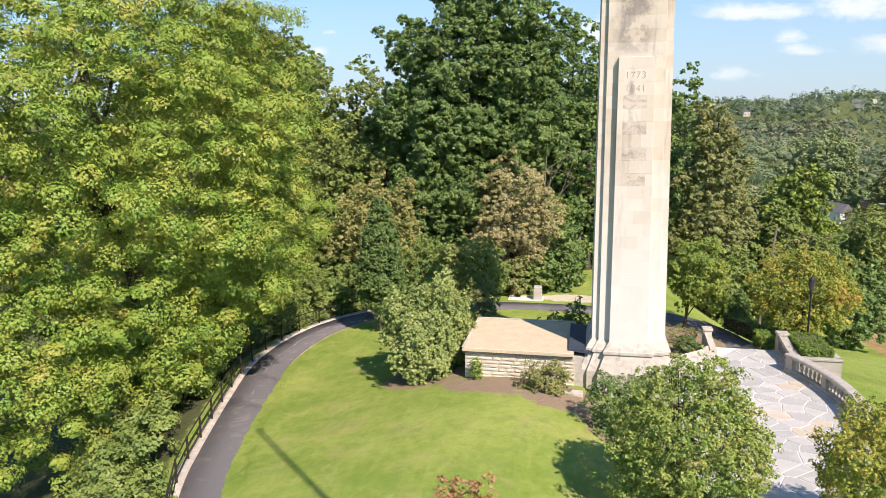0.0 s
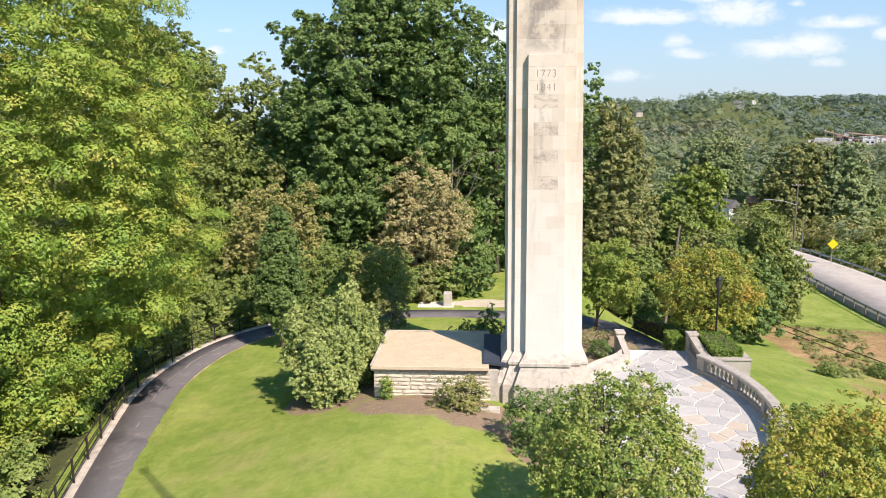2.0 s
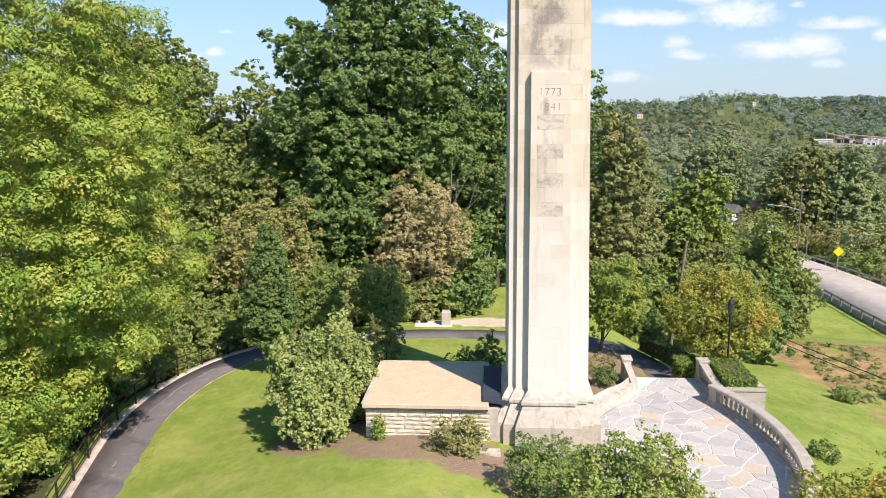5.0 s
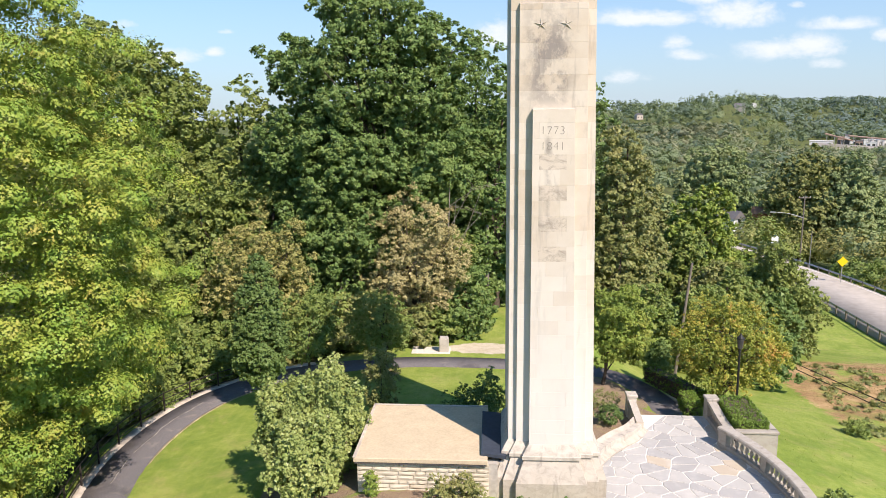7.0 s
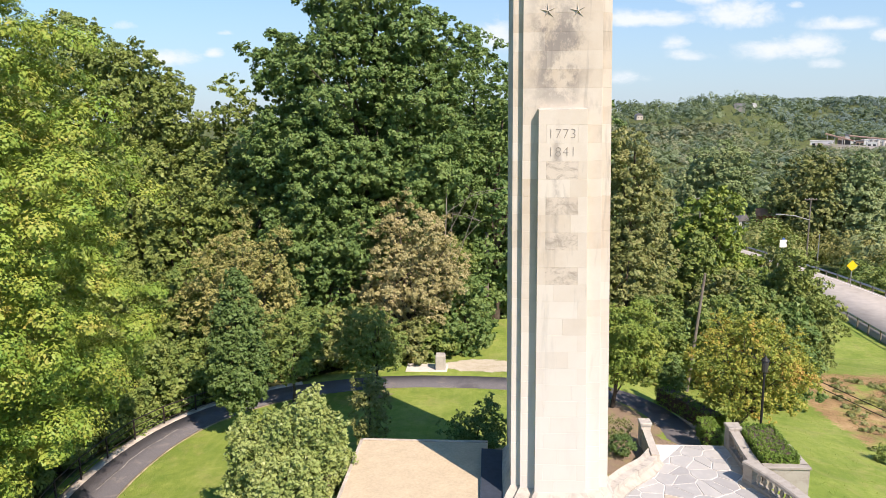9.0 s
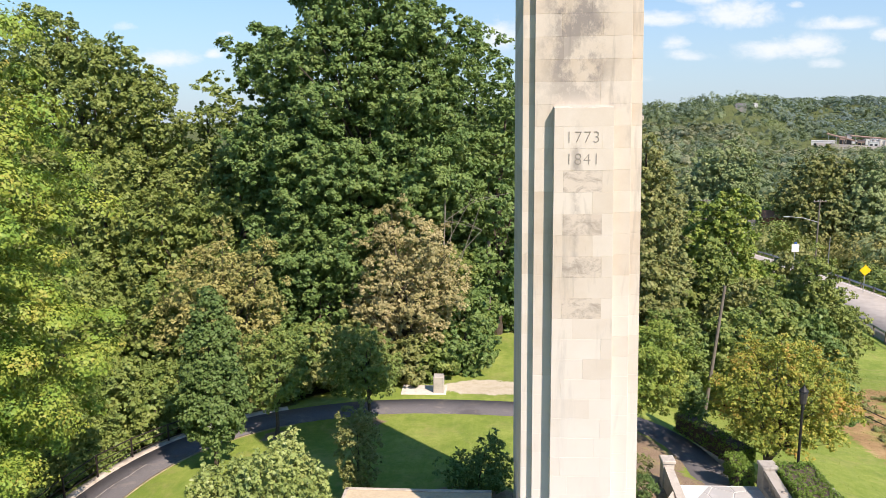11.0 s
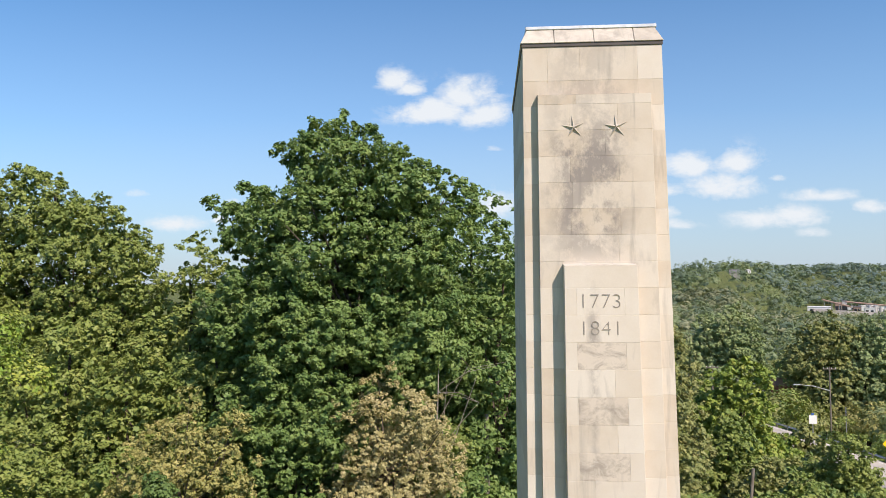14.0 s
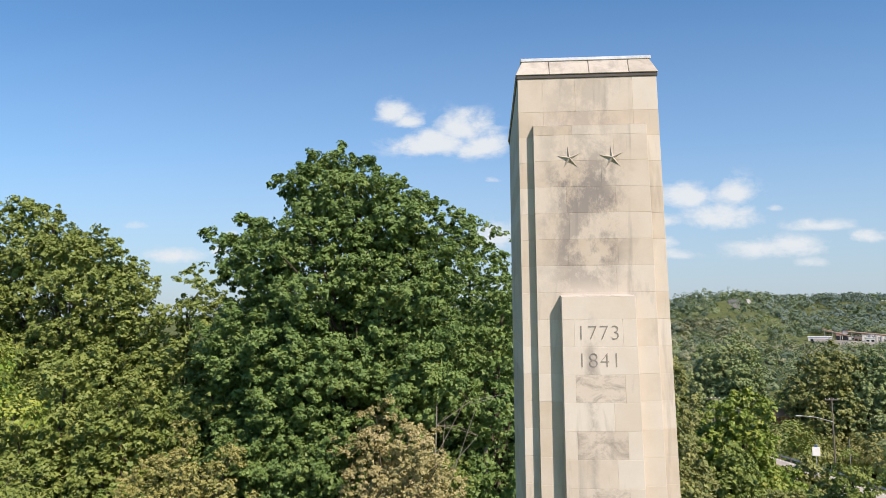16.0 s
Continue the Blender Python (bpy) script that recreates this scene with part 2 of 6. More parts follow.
L_YELLOW = leaf_material("yellow_green_leaves", [(0.16, 0.24, 0.045), (0.25, 0.33, 0.06), (0.37, 0.38, 0.08)])
L_PEAR = leaf_material("pear_leaves", [(0.11, 0.19, 0.045), (0.205, 0.295, 0.06), (0.33, 0.375, 0.088), (0.43, 0.375, 0.14)], patch=0.9)
L_PALE = leaf_material("pale_shrub_leaves", [(0.185, 0.255, 0.075), (0.30, 0.365, 0.11), (0.43, 0.47, 0.165)], gloss=0.4, single=0.25)
L_COL = leaf_material("columnar_leaves", [(0.09, 0.155, 0.045), (0.14, 0.215, 0.06), (0.20, 0.275, 0.08)])
L_HEDGE = leaf_material("hedge_leaves", [(0.10, 0.18, 0.03), (0.165, 0.26, 0.04), (0.24, 0.33, 0.06)])
# paler, greyer leaf colour with the valley haze mixed in
L_FAR_HAZE = leaf_material("hazed_far_leaves", [(0.196, 0.263, 0.114), (0.274, 0.336, 0.150), (0.381, 0.398, 0.186)], gloss=0.85, patch=0.05, single=0.25)
L_RED = leaf_material("reddish_leaves", [(0.22, 0.20, 0.07), (0.42, 0.24, 0.11), (0.48, 0.20, 0.11)])
L_GRASS = leaf_material("grass_blades", [(0.15, 0.23, 0.04), (0.25, 0.33, 0.055), (0.38, 0.42, 0.10)], clear=0.5, gloss=0.6, patch=0.4)
L_STRAW = leaf_material("dry_grass", [(0.24, 0.21, 0.09), (0.33, 0.26, 0.13), (0.42, 0.32, 0.17)], clear=0.2, gloss=0.7, patch=0.25)


# distant haze is put into these canopy colours: paler, and bluer for the ridge
C_GREEN = leaf_material("hazed_green_canopy", [(0.156, 0.206, 0.115), (0.225, 0.275, 0.151), (0.306, 0.350, 0.203)], clear=0.3, gloss=0.9, patch=0.04, single=0.25)
C_OLIVE = leaf_material("hazed_olive_canopy", [(0.206, 0.225, 0.135), (0.288, 0.300, 0.182), (0.375, 0.375, 0.243)], clear=0.3, gloss=0.9, patch=0.04, single=0.25)
C_DARK = leaf_material("hazed_dark_canopy", [(0.106, 0.156, 0.112), (0.163, 0.213, 0.151), (0.225, 0.269, 0.196)], clear=0.3, gloss=0.9, patch=0.04, single=0.25)
C_HAZE_BLUE = leaf_material("hazed_blue_green_canopy", [(0.137, 0.195, 0.180), (0.182, 0.240, 0.217), (0.247, 0.299, 0.262)], clear=0.3, gloss=0.9, patch=0.02, single=0.2)

# ---- mesh helpers ----
def put_mesh(name, verts, faces, mat, parent=None, label="", smooth=False):
    me = bpy.data.meshes.new(name)
    if isinstance(verts, np.ndarray):
        faces = np.asarray(faces, dtype=np.int32)
        k = faces.shape[1]
        me.vertices.add(len(verts))
        me.vertices.foreach_set("co", np.ascontiguousarray(verts, dtype=np.float32).ravel())
        me.loops.add(faces.size)
        me.loops.foreach_set("vertex_index", faces.ravel())
        me.polygons.add(len(faces))
        me.polygons.foreach_set("loop_start", np.arange(0, faces.size, k, dtype=np.int32))
        me.update(calc_edges=True)
    else:
        me.from_pydata(verts, [], faces)
        me.update()
    if smooth:
        me.polygons.foreach_set("use_smooth", np.ones(len(me.polygons), dtype=bool))
    if mat:
        me.materials.append(mat)
    ob = new(name, me)
    if parent:
        ob.parent = parent
    if label:
        ob["label"] = label
    return ob


def part(name, bm, mat, parent=None, label="", smooth=False):
    me = bpy.data.meshes.new(name)
    bmesh.ops.recalc_face_normals(bm, faces=bm.faces)
    bm.to_mesh(me)
    bm.free()
    if smooth:
        me.polygons.foreach_set("use_smooth", np.ones(len(me.polygons), dtype=bool))
    me.materials.append(mat)
    ob = new(name, me)
    if parent:
        ob.parent = parent
    if label:
        ob["label"] = label
    return ob


def thing(name, label, category, group="", kind="", at=(0, 0, 0)):
    ob = new(name)
    ob.location = at
    ob.empty_display_size = 0.2
    return tagged(ob, label, category, group, kind)


def box(bm, x0, x1, y0, y1, z0, z1, bevel=0.0):
    vs = [bm.verts.new((x, y, z)) for z in (z0, z1) for x, y in ((x0, y0), (x1, y0), (x1, y1), (x0, y1))]
    fs = [(3, 2, 1, 0), (4, 5, 6, 7), (0, 1, 5, 4), (1, 2, 6, 5), (2, 3, 7, 6), (3, 0, 4, 7)]
    made = [bm.faces.new([vs[i] for i in f]) for f in fs]
    if bevel:
        bmesh.ops.bevel(bm, geom=list({e for f in made for e in f.edges}), offset=bevel, segments=1, affect="EDGES")


def tube(bm, a, b, ra, rb, sides=8, caps=True):
    a, b = Vector(a), Vector(b)
    d = (b - a).normalized()
    u = d.orthogonal().normalized()
    w = d.cross(u)
    ra_, rb_ = [], []
    for i in range(sides):
        c, s = math.cos(2 * math.pi * i / sides), math.sin(2 * math.pi * i / sides)
        ra_.append(bm.verts.new(a + (u * c + w * s) * ra))
        rb_.append(bm.verts.new(b + (u * c + w * s) * rb))
    for i in range(sides):
        j = (i + 1) % sides
        bm.faces.new((ra_[i], ra_[j], rb_[j], rb_[i]))
    if caps:
        bm.faces.new(ra_[::-1])
        bm.faces.new(rb_)


def lathe(bm, profile, centre=(0, 0, 0), sides=12):
    cx, cy, cz = centre
    rings = []
    for r, z in profile:
        rings.append([bm.verts.new((cx + r * math.cos(2 * math.pi * i / sides), cy + r * math.sin(2 * math.pi * i / sides), cz + z)) for i in range(sides)])
    for lo, hi in zip(rings, rings[1:]):
        for i in range(sides):
            j = (i + 1) % sides
            bm.faces.new((lo[i], lo[j], hi[j], hi[i]))
    bm.faces.new(rings[0][::-1])
    bm.faces.new(rings[-1])


def spline(points, step=0.5):
    """Points at even steps along a Catmull-Rom line through the given ones."""
    p = [np.array(q, float) for q in points]
    p = [2 * p[0] - p[1]] + p + [2 * p[-1] - p[-2]]
    fine = []
    for a, b, c, d in zip(p, p[1:], p[2:], p[3:]):
        for s in np.linspace(0, 1, 24, endpoint=False):
            fine.append(0.5 * (2 * b + (c - a) * s + (2 * a - 5 * b + 4 * c - d) * s**2 + (3 * b - a - 3 * c + d) * s**3))
    fine = np.array(fine + [p[-2]])
    run = np.r_[0, np.cumsum(np.linalg.norm(np.diff(fine, axis=0), axis=1))]
    at = np.arange(0, run[-1], step)
    return np.stack([np.interp(at, run, fine[:, k]) for k in range(fine.shape[1])], 1)


def sides_of(line):
    """Unit normals to the left of a plan line."""
    d = np.gradient(line[:, :2], axis=0)
    d /= np.linalg.norm(d, axis=1)[:, None]
    return np.stack([-d[:, 1], d[:, 0]], 1)


# ---- the lie of the land ----
WALKWAY = [(-4, -6), (-8, 4), (-11.6, 14), (-14, 19.4), (-15.1, 22.6), (-16.7, 28.1), (-17.8, 32.6), (-18.0, 36.3), (-17.4, 40.0), (-15.9, 43.0),
           (-13.2, 45.6), (-9.3, 47.2), (-6.3, 47.7), (-3.4, 47.75), (0, 47.6), (3.4, 47.25), (5.8, 46.35), (7.15, 44.8), (7.75, 42.8), (7.85, 40.4), (7.75, 38.4)]
walk_line = spline(WALKWAY, 0.6)
walk_left = sides_of(walk_line)
PLAZA = (-1.2, 30.0, 11.6)            # centre and inner radius of the terrace's parapet


def smooth(a, b, v):
    s = np.clip((v - a) / (b - a), 0, 1)
    return s * s * (3 - 2 * s)


def hills(x, y):
    """The far country: a valley floor, and wooded ridges beyond it."""
    r, az = np.hypot(x, y), np.arctan2(x, y)
    roll = 5 * np.sin(x * 0.011 + 1) * np.cos(y * 0.009) + 3 * np.sin(x * 0.023 + y * 0.017)
    turn = smooth(0.30, 0.41, az)
    start = 640 + 860 * turn + 60 * np.sin(az * 14)
    rim = smooth(start, start + 620, r) * (50 + 20 * turn + 3 * np.sin(az * 23) + 2 * np.sin(az * 41 + 1) - 14 * (1 - smooth(-0.05, 0.20, az)))
    return -26 + roll * smooth(120, 400, r) + rim


def ground(x, y):
    x, y = np.asarray(x, float), np.asarray(y, float)
    z = -0.65 + 2.3 * np.exp(-((x + 4) / 8.0) ** 2) * np.exp(-((y - 24) / np.where(y > 24, 14.0, 22.0)) ** 2)
    r = np.hypot(x - PLAZA[0], y - PLAZA[1])
    # the terrace is level, cut into the rise
    inside = smooth(2.0, 3.4, x) * smooth(20.0, 22.4, y) * (1 - smooth(39.5, 42.0, y)) * (1 - smooth(12.4, 14.0, r))
    z = z * (1 - inside) - 0.16 * inside
    # grass slope outside the parapet
    d = np.maximum(r - 12.6, 0) * smooth(4.0, 11.0, x)
    z = z - 0.20 * np.minimum(d, 18) - 0.12 * np.clip(d - 18, 0, 60)
    # ravine outside the walkway
    out = np.maximum(np.hypot((x + 2) / 17.6, (y - 32) / 17.0) - 1.06, 0) * 17 * (1 - smooth(-15.0, -7.0, x)) * smooth(8.0, 20.0, y + 0.0 * x)
    z = z - 0.45 * np.minimum(out, 16) * smooth(-26.0, -10.0, -y + 28) - 0.2 * np.minimum(out, 16) * (1 - smooth(-26.0, -10.0, -y + 28))
    # falls away behind
    z = z - 0.14 * np.clip(y - 62, 0, 70)
    far = smooth(90, 220, np.hypot(x, y - 30))
    z = np.maximum(z, -13.2) * (1 - far) + hills(x, y) * far
    return z


def gz(x, y):
    return float(ground(x, y))


# ---- ground sheet ----
def grown(lo, hi, step, reach, rate=1.16):
    mid = list(np.arange(lo, hi + step / 2, step))
    out, s, v = [], step, hi
    while v < reach:
        s *= rate
        v += s
        out.append(v)
    back, s, v = [], step, lo
    while v > -reach:
        s *= rate
        v -= s
        back.append(v)
    return np.array(back[::-1] + mid + out)


gx, gy = grown(-34, 34, 0.5, 4500), grown(-6, 66, 0.5, 4500)
mx_, my_ = np.meshgrid(gx, gy)
mz_ = ground(mx_, my_)
near_path = np.full(mx_.shape, 99.0)
sel = (np.abs(mx_) < 40) & (my_ > -20) & (my_ < 70)
pts = np.stack([mx_[sel], my_[sel]], 1)
span = np.linalg.norm(pts[:, None, :] - walk_line[None, ::2, :2], axis=2)
near_path[sel] = np.min(span, axis=1)
nearest = np.argmin(span, axis=1)
outside = np.zeros(mx_.shape)
outside[sel] = ((pts - walk_line[::2, :2][nearest]) * walk_left[::2][nearest]).sum(1)
mz_ = mz_ - 0.05 * (1 - smooth(0.7, 1.5, near_path))
nx, ny = len(gx), len(gy)
idx = np.arange(nx * ny).reshape(ny, nx)
quads = np.stack([idx[:-1, :-1], idx[:-1, 1:], idx[1:, 1:], idx[1:, :-1]], -1).reshape(-1, 4)
land = put_mesh("ground", np.stack([mx_, my_, mz_], -1).reshape(-1, 3), quads, None, smooth=True)
tagged(land, "mown green lawn running into dry meadow and woodland floor", "ground", kind="structure")

# kinds of ground: red = bare mulch or litter, green = dry meadow, blue = woodland floor
r_ = np.hypot(mx_ - PLAZA[0], my_ - PLAZA[1])
BEDS = [(-8.1, 29.0, 2.3, 2.1), (-3.8, 26.8, 3.4, 1.3), (-1.7, 26.0, 1.9, 1.5), (0.9, 24.2, 2.0, 1.7), (-7.2, 33.0, 1.3, 2.2), (4.6, 36.4, 1.6, 3.2),
        (4.9, 43.4, 1.8, 1.6), (-7.7, 45.4, 0.8, 0.7), (-12.1, 43.8, 0.8, 0.7), (-2.0, 36.8, 2.0, 1.2), (8.8, 43.5, 1.6, 3.0), (6.9, 38.9, 0.9, 1.6), (5.3, 42.0, 1.9, 3.9), (4.4, 44.8, 1.8, 1.3)]
bed = np.zeros(mx_.shape)
for bx, by, ra, rb in BEDS:
    bed = np.maximum(bed, 1 - smooth(0.75, 1.15, np.hypot((mx_ - bx) / ra, (my_ - by) / rb)))
dry = smooth(18.6, 21.4, mx_ - 0.04 * (my_ - 45)) * (1 - smooth(60.0, 72.0, my_ - 0.55 * (mx_ - 22)))
patch = 1 - smooth(0.6, 1.0, np.hypot((mx_ + 1.6) / 3.4, (my_ - 50.9) / 1.5))
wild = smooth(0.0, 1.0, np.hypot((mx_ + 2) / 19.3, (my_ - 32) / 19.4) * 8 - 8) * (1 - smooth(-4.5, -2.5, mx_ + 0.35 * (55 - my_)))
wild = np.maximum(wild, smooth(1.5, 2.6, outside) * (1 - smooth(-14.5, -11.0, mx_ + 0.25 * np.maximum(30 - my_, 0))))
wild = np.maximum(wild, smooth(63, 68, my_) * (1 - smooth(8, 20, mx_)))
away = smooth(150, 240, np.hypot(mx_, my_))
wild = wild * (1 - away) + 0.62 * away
zones = land.data.color_attributes.new("zones", "FLOAT_COLOR", "POINT")
zones.data.foreach_set("color", np.stack([bed, dry, wild, patch], -1).astype(np.float32).ravel())


def ground_material():
    def build(t, b):
        p = place(t)
        z = node(t, "ShaderNodeVertexColor")
        z.layer_name = "zones"
        s = node(t, "ShaderNodeSeparateColor")
        t.links.new(z.outputs[0], s.inputs[0])
        fine, mid, big = noise_node(t, p, 26, 6, 0.7), noise_node(t, p, 2.2, 5, 0.6), noise_node(t, p, 0.28, 4, 0.5)
        blend = math_node(t, "ADD", math_node(t, "MULTIPLY", fine, 0.35), math_node(t, "ADD", math_node(t, "MULTIPLY", mid, 0.35), math_node(t, "MULTIPLY", big, 0.4)))
        lawn = ramp_node(t, blend, [(0.36, (0.125, 0.19, 0.034)), (0.52, (0.215, 0.285, 0.05)), (0.66, (0.33, 0.37, 0.09))])
        worn = ramp_node(t, noise_node(t, p, 0.55, 7, 0.68, 0.5), [(0.50, 0.0), (0.72, 0.75)])
        lawn = mix_rgb(t, worn, lawn, (0.37, 0.325, 0.125))
        lush = ramp_node(t, noise_node(t, p, 1.1, 6, 0.7, 0.3), [(0.48, 0.0), (0.68, 0.6)])
        lawn = mix_rgb(t, lush, lawn, (0.12, 0.21, 0.035))
        lawn = mix_rgb(t, ramp_node(t, noise_node(t, mapped(t, p, (2.6, 0.35, 1.0)), 1.0, 4, 0.6), [(0.52, 0.0), (0.70, 0.30)]), lawn, (0.34, 0.38, 0.10))
        straw = ramp_node(t, blend, [(0.36, (0.15, 0.09, 0.045)), (0.55, (0.36, 0.235, 0.11)), (0.7, (0.54, 0.38, 0.19))])
        green = ramp_node(t, noise_node(t, p, 0.17, 5, 0.6, 0.6), [(0.52, 0.0), (0.63, 1.0)])
        straw = mix_rgb(t, green, straw, lawn)
        soil = ramp_node(t, fine, [(0.3, (0.11, 0.075, 0.048)), (0.52, (0.28, 0.205, 0.14)), (0.75, (0.47, 0.37, 0.26))])
        soil = mix_rgb(t, ramp_node(t, mid, [(0.52, 0.0), (0.66, 0.55)]), soil, (0.33, 0.30, 0.12))
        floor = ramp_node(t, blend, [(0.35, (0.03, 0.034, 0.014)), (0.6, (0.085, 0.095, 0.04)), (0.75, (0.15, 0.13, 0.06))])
        rag = math_node(t, "MULTIPLY_ADD", math_node(t, "ADD", math_node(t, "MULTIPLY", mid, 0.65), math_node(t, "MULTIPLY", fine, 0.35)), 2.0, -1.0)

        def soft(channel):
            return ramp_node(t, math_node(t, "ADD", s.outputs[channel], rag), [(0.38, 0.0), (0.62, 1.0)])
        col = mix_rgb(t, soft(1), lawn, straw)
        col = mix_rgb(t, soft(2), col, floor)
        col = mix_rgb(t, soft(0), col, soil)
        sand = ramp_node(t, blend, [(0.35, (0.30, 0.25, 0.14)), (0.5, (0.52, 0.45, 0.32)), (0.7, (0.66, 0.60, 0.48))])
        col = mix_rgb(t, ramp_node(t, math_node(t, "ADD", z.outputs[1], rag), [(0.38, 0.0), (0.62, 1.0)]), col, sand)
        t.links.new(col, b.inputs["Base Color"])
        bump(t, b, math_node(t, "ADD", fine, mid), 0.6, 0.05)
    return material("lawn_and_meadow", build, 0.95, 0.15)


land.data.materials.append(ground_material())


def ribbon(name, line, normal, lo, hi, lift, thick, mat, parent=None, label=""):
    """A strip along a plan line, from lo to hi metres to its left, following the land."""
    a, b = line[:, :2] + normal * lo, line[:, :2] + normal * hi
    za = ground(line[:, 0], line[:, 1]) + lift
    n = len(line)
    vs = np.concatenate([np.c_[a, za], np.c_[b, za], np.c_[a, za - thick], np.c_[b, za - thick]])
    i = np.arange(n - 1)
    fs = np.concatenate([np.stack([i, i + 1, n + i + 1, n + i], 1)[:, ::-1], np.stack([i, 2 * n + i, 2 * n + i + 1, i + 1], 1)[:, ::-1],
                         np.stack([n + i, n + i + 1, 3 * n + i + 1, 3 * n + i], 1)[:, ::-1]])
    return put_mesh(name, vs, fs, mat, parent, label)


def path_material():
    def build(t, b):
        p = place(t)
        g, m, l = noise_node(t, p, 60, 4, 0.7), noise_node(t, p, 1.1, 6, 0.65, 0.6), noise_node(t, p, 0.35, 3)
        col = ramp_node(t, g, [(0.3, (0.10, 0.094, 0.096)), (0.7, (0.20, 0.187, 0.185))])
        col = mix_rgb(t, ramp_node(t, m, [(0.55, 0.0), (0.72, 0.45)]), col, (0.34, 0.29, 0.23))
        col = mix_rgb(t, ramp_node(t, l, [(0.58, 0.0), (0.66, 0.5)]), col, (0.05, 0.047, 0.05))
        t.links.new(col, b.inputs["Base Color"])
        bump(t, b, g, 0.4, 0.01)
    return material("path_asphalt", build, 0.9, 0.25)


M_PATH = path_material()
flare = (0.3 * smooth(4.5, 7.5, walk_line[:, 0]))[:, None]
walkway = ribbon("path", walk_line, walk_left, -0.98 - 1.7 * flare, 0.98 + 1.0 * flare, 0.02, 0.2, M_PATH)
tagged(walkway, "patched dark asphalt footpath curving round the lawn", "footpath", kind="structure")
outer = walk_line[(walk_line[:, 0] < -11.5) & (walk_line[:, 1] < 46.6)]
on = sides_of(outer)
edging = ribbon("concrete_edging", outer, on, 0.984, 1.42, 0.055, 0.4, M_CONCRETE)
tagged(edging, "pale worn concrete edging along the asphalt footpath", "kerb", kind="structure")
lip = ribbon("path_verge", outer, on, -1.12, -0.984, 0.012, 0.1, plain("sandy_verge", (0.36, 0.30, 0.18), 0.95, spread=0.3))
tagged(lip, "narrow sandy verge between lawn and footpath", "verge", kind="structure")

seam_pts = outer[(outer[:, 1] > 20) & (outer[:, 1] < 41)]
seam_at = 0.12 + 0.05 * np.sin(seam_pts[:, 1] * 1.7) + 0.04 * np.sin(seam_pts[:, 1] * 4.1)
seam_line = seam_pts + sides_of(seam_pts) * seam_at[:, None]
crack = ribbon("path_seam", seam_line, sides_of(seam_line), -0.05, 0.05, 0.024, 0.03, plain("sandy_seam", (0.25, 0.23, 0.21), 0.95, spread=0.4, scale=3.0))
tagged(crack, "thin sandy seam along the middle of the footpath", "path seam", kind="structure")

# ---- footpath railing ----
fence_line = spline([tuple(q) for q in (outer[:, :2] + on * 1.22)[::4]], 2.05)
fence_line = fence_line[(fence_line[:, 1] > 4) & (fence_line[:, 0] < -10.5)]
fence = thing("railing", "dark painted iron railing with three bars beside the footpath", "railing")
posts = [(float(x), float(y), gz(x, y) + 0.04) for x, y in fence_line]
bm = bmesh.new()
box(bm, -0.035, 0.035, -0.035, 0.035, -0.15, 1.08, 0.008)
me_post = part("post", bm, M_RAIL, fence)
post_mesh = me_post.data
me_post.location = posts[0]
for q in posts[1:]:
    o = new("post", post_mesh)
    o.parent, o.location = fence, q
for a, b in zip(posts, posts[1:]):
    for h, r in ((1.04, 0.03), (0.70, 0.022), (0.36, 0.022)):
        bm = bmesh.new()
        tube(bm, Vector(a) + Vector((0, 0, h)), Vector(b) + Vector((0, 0, h)), r, r, 6)
        part("rail", bm, M_RAIL, fence)

# ---- the shaft ----
FY, DEPTH = 28.55, 5.9                # front of the core, depth front to back
Z0, Z1 = 3.25, 19.58


def axis(z):
    """The shaft's middle line, leaned slightly to fit the camera's view."""
    return 0.925 - 0.0095 * z



def taper(z):
    return 0.0085 * (z - Z0)


def plan(z):
    """Half widths of core and the two front projections, and their fronts, at a height."""
    k = taper(z)
    return (1.535 - k, 1.25 - k, 0.80 - k), (FY + k, FY - 0.16 + k, FY - 0.42 + k)


def prism(corners_lo, corners_hi, z0, z1, bevel=0.012):
    bm = bmesh.new()
    lo = [bm.verts.new((x, y, z0)) for x, y in corners_lo]
    hi = [bm.verts.new((x, y, z1)) for x, y in corners_hi]
    n = len(lo)
    bm.faces.new(lo[::-1])
    bm.faces.new(hi)
    for i in range(n):
        j = (i + 1) % n
        bm.faces.new((lo[i], lo[j], hi[j], hi[i]))
    bmesh.ops.recalc_face_normals(bm, faces=bm.faces)
    if bevel:
        bmesh.ops.bevel(bm, geom=bm.edges[:], offset=bevel, segments=1, affect="EDGES")
    return bm


obelisk = thing("obelisk", "tall tapering cream limestone obelisk with stepped front panels and weather stains", "monument")
P2_TOP, P1_TOP = 18.55, 15.12
COURSE, DATE_COURSE = 0.524, 13.638    # height of a course, foot of the course that bears the second date
levels = [DATE_COURSE + COURSE * k for k in range(-19, 11)]
levels = [Z0] + levels + [Z1]
rng = random.Random(4)


def strip(x0, x1, depth0, depth1, z0, z1, mat=None, bevel=0.0045):
    """A block; its sides (off the middle line), front and back are functions of the height."""
    lo = [(axis(z0) + x0(z0), depth0(z0)), (axis(z0) + x1(z0), depth0(z0)), (axis(z0) + x1(z0), depth1(z0)), (axis(z0) + x0(z0), depth1(z0))]
    hi = [(axis(z1) + x0(z1), depth0(z1)), (axis(z1) + x1(z1), depth0(z1)), (axis(z1) + x1(z1), depth1(z1)), (axis(z1) + x0(z1), depth1(z1))]
    return part("block", prism(lo, hi, z0, z1, bevel), mat or M_SHAFT, obelisk)


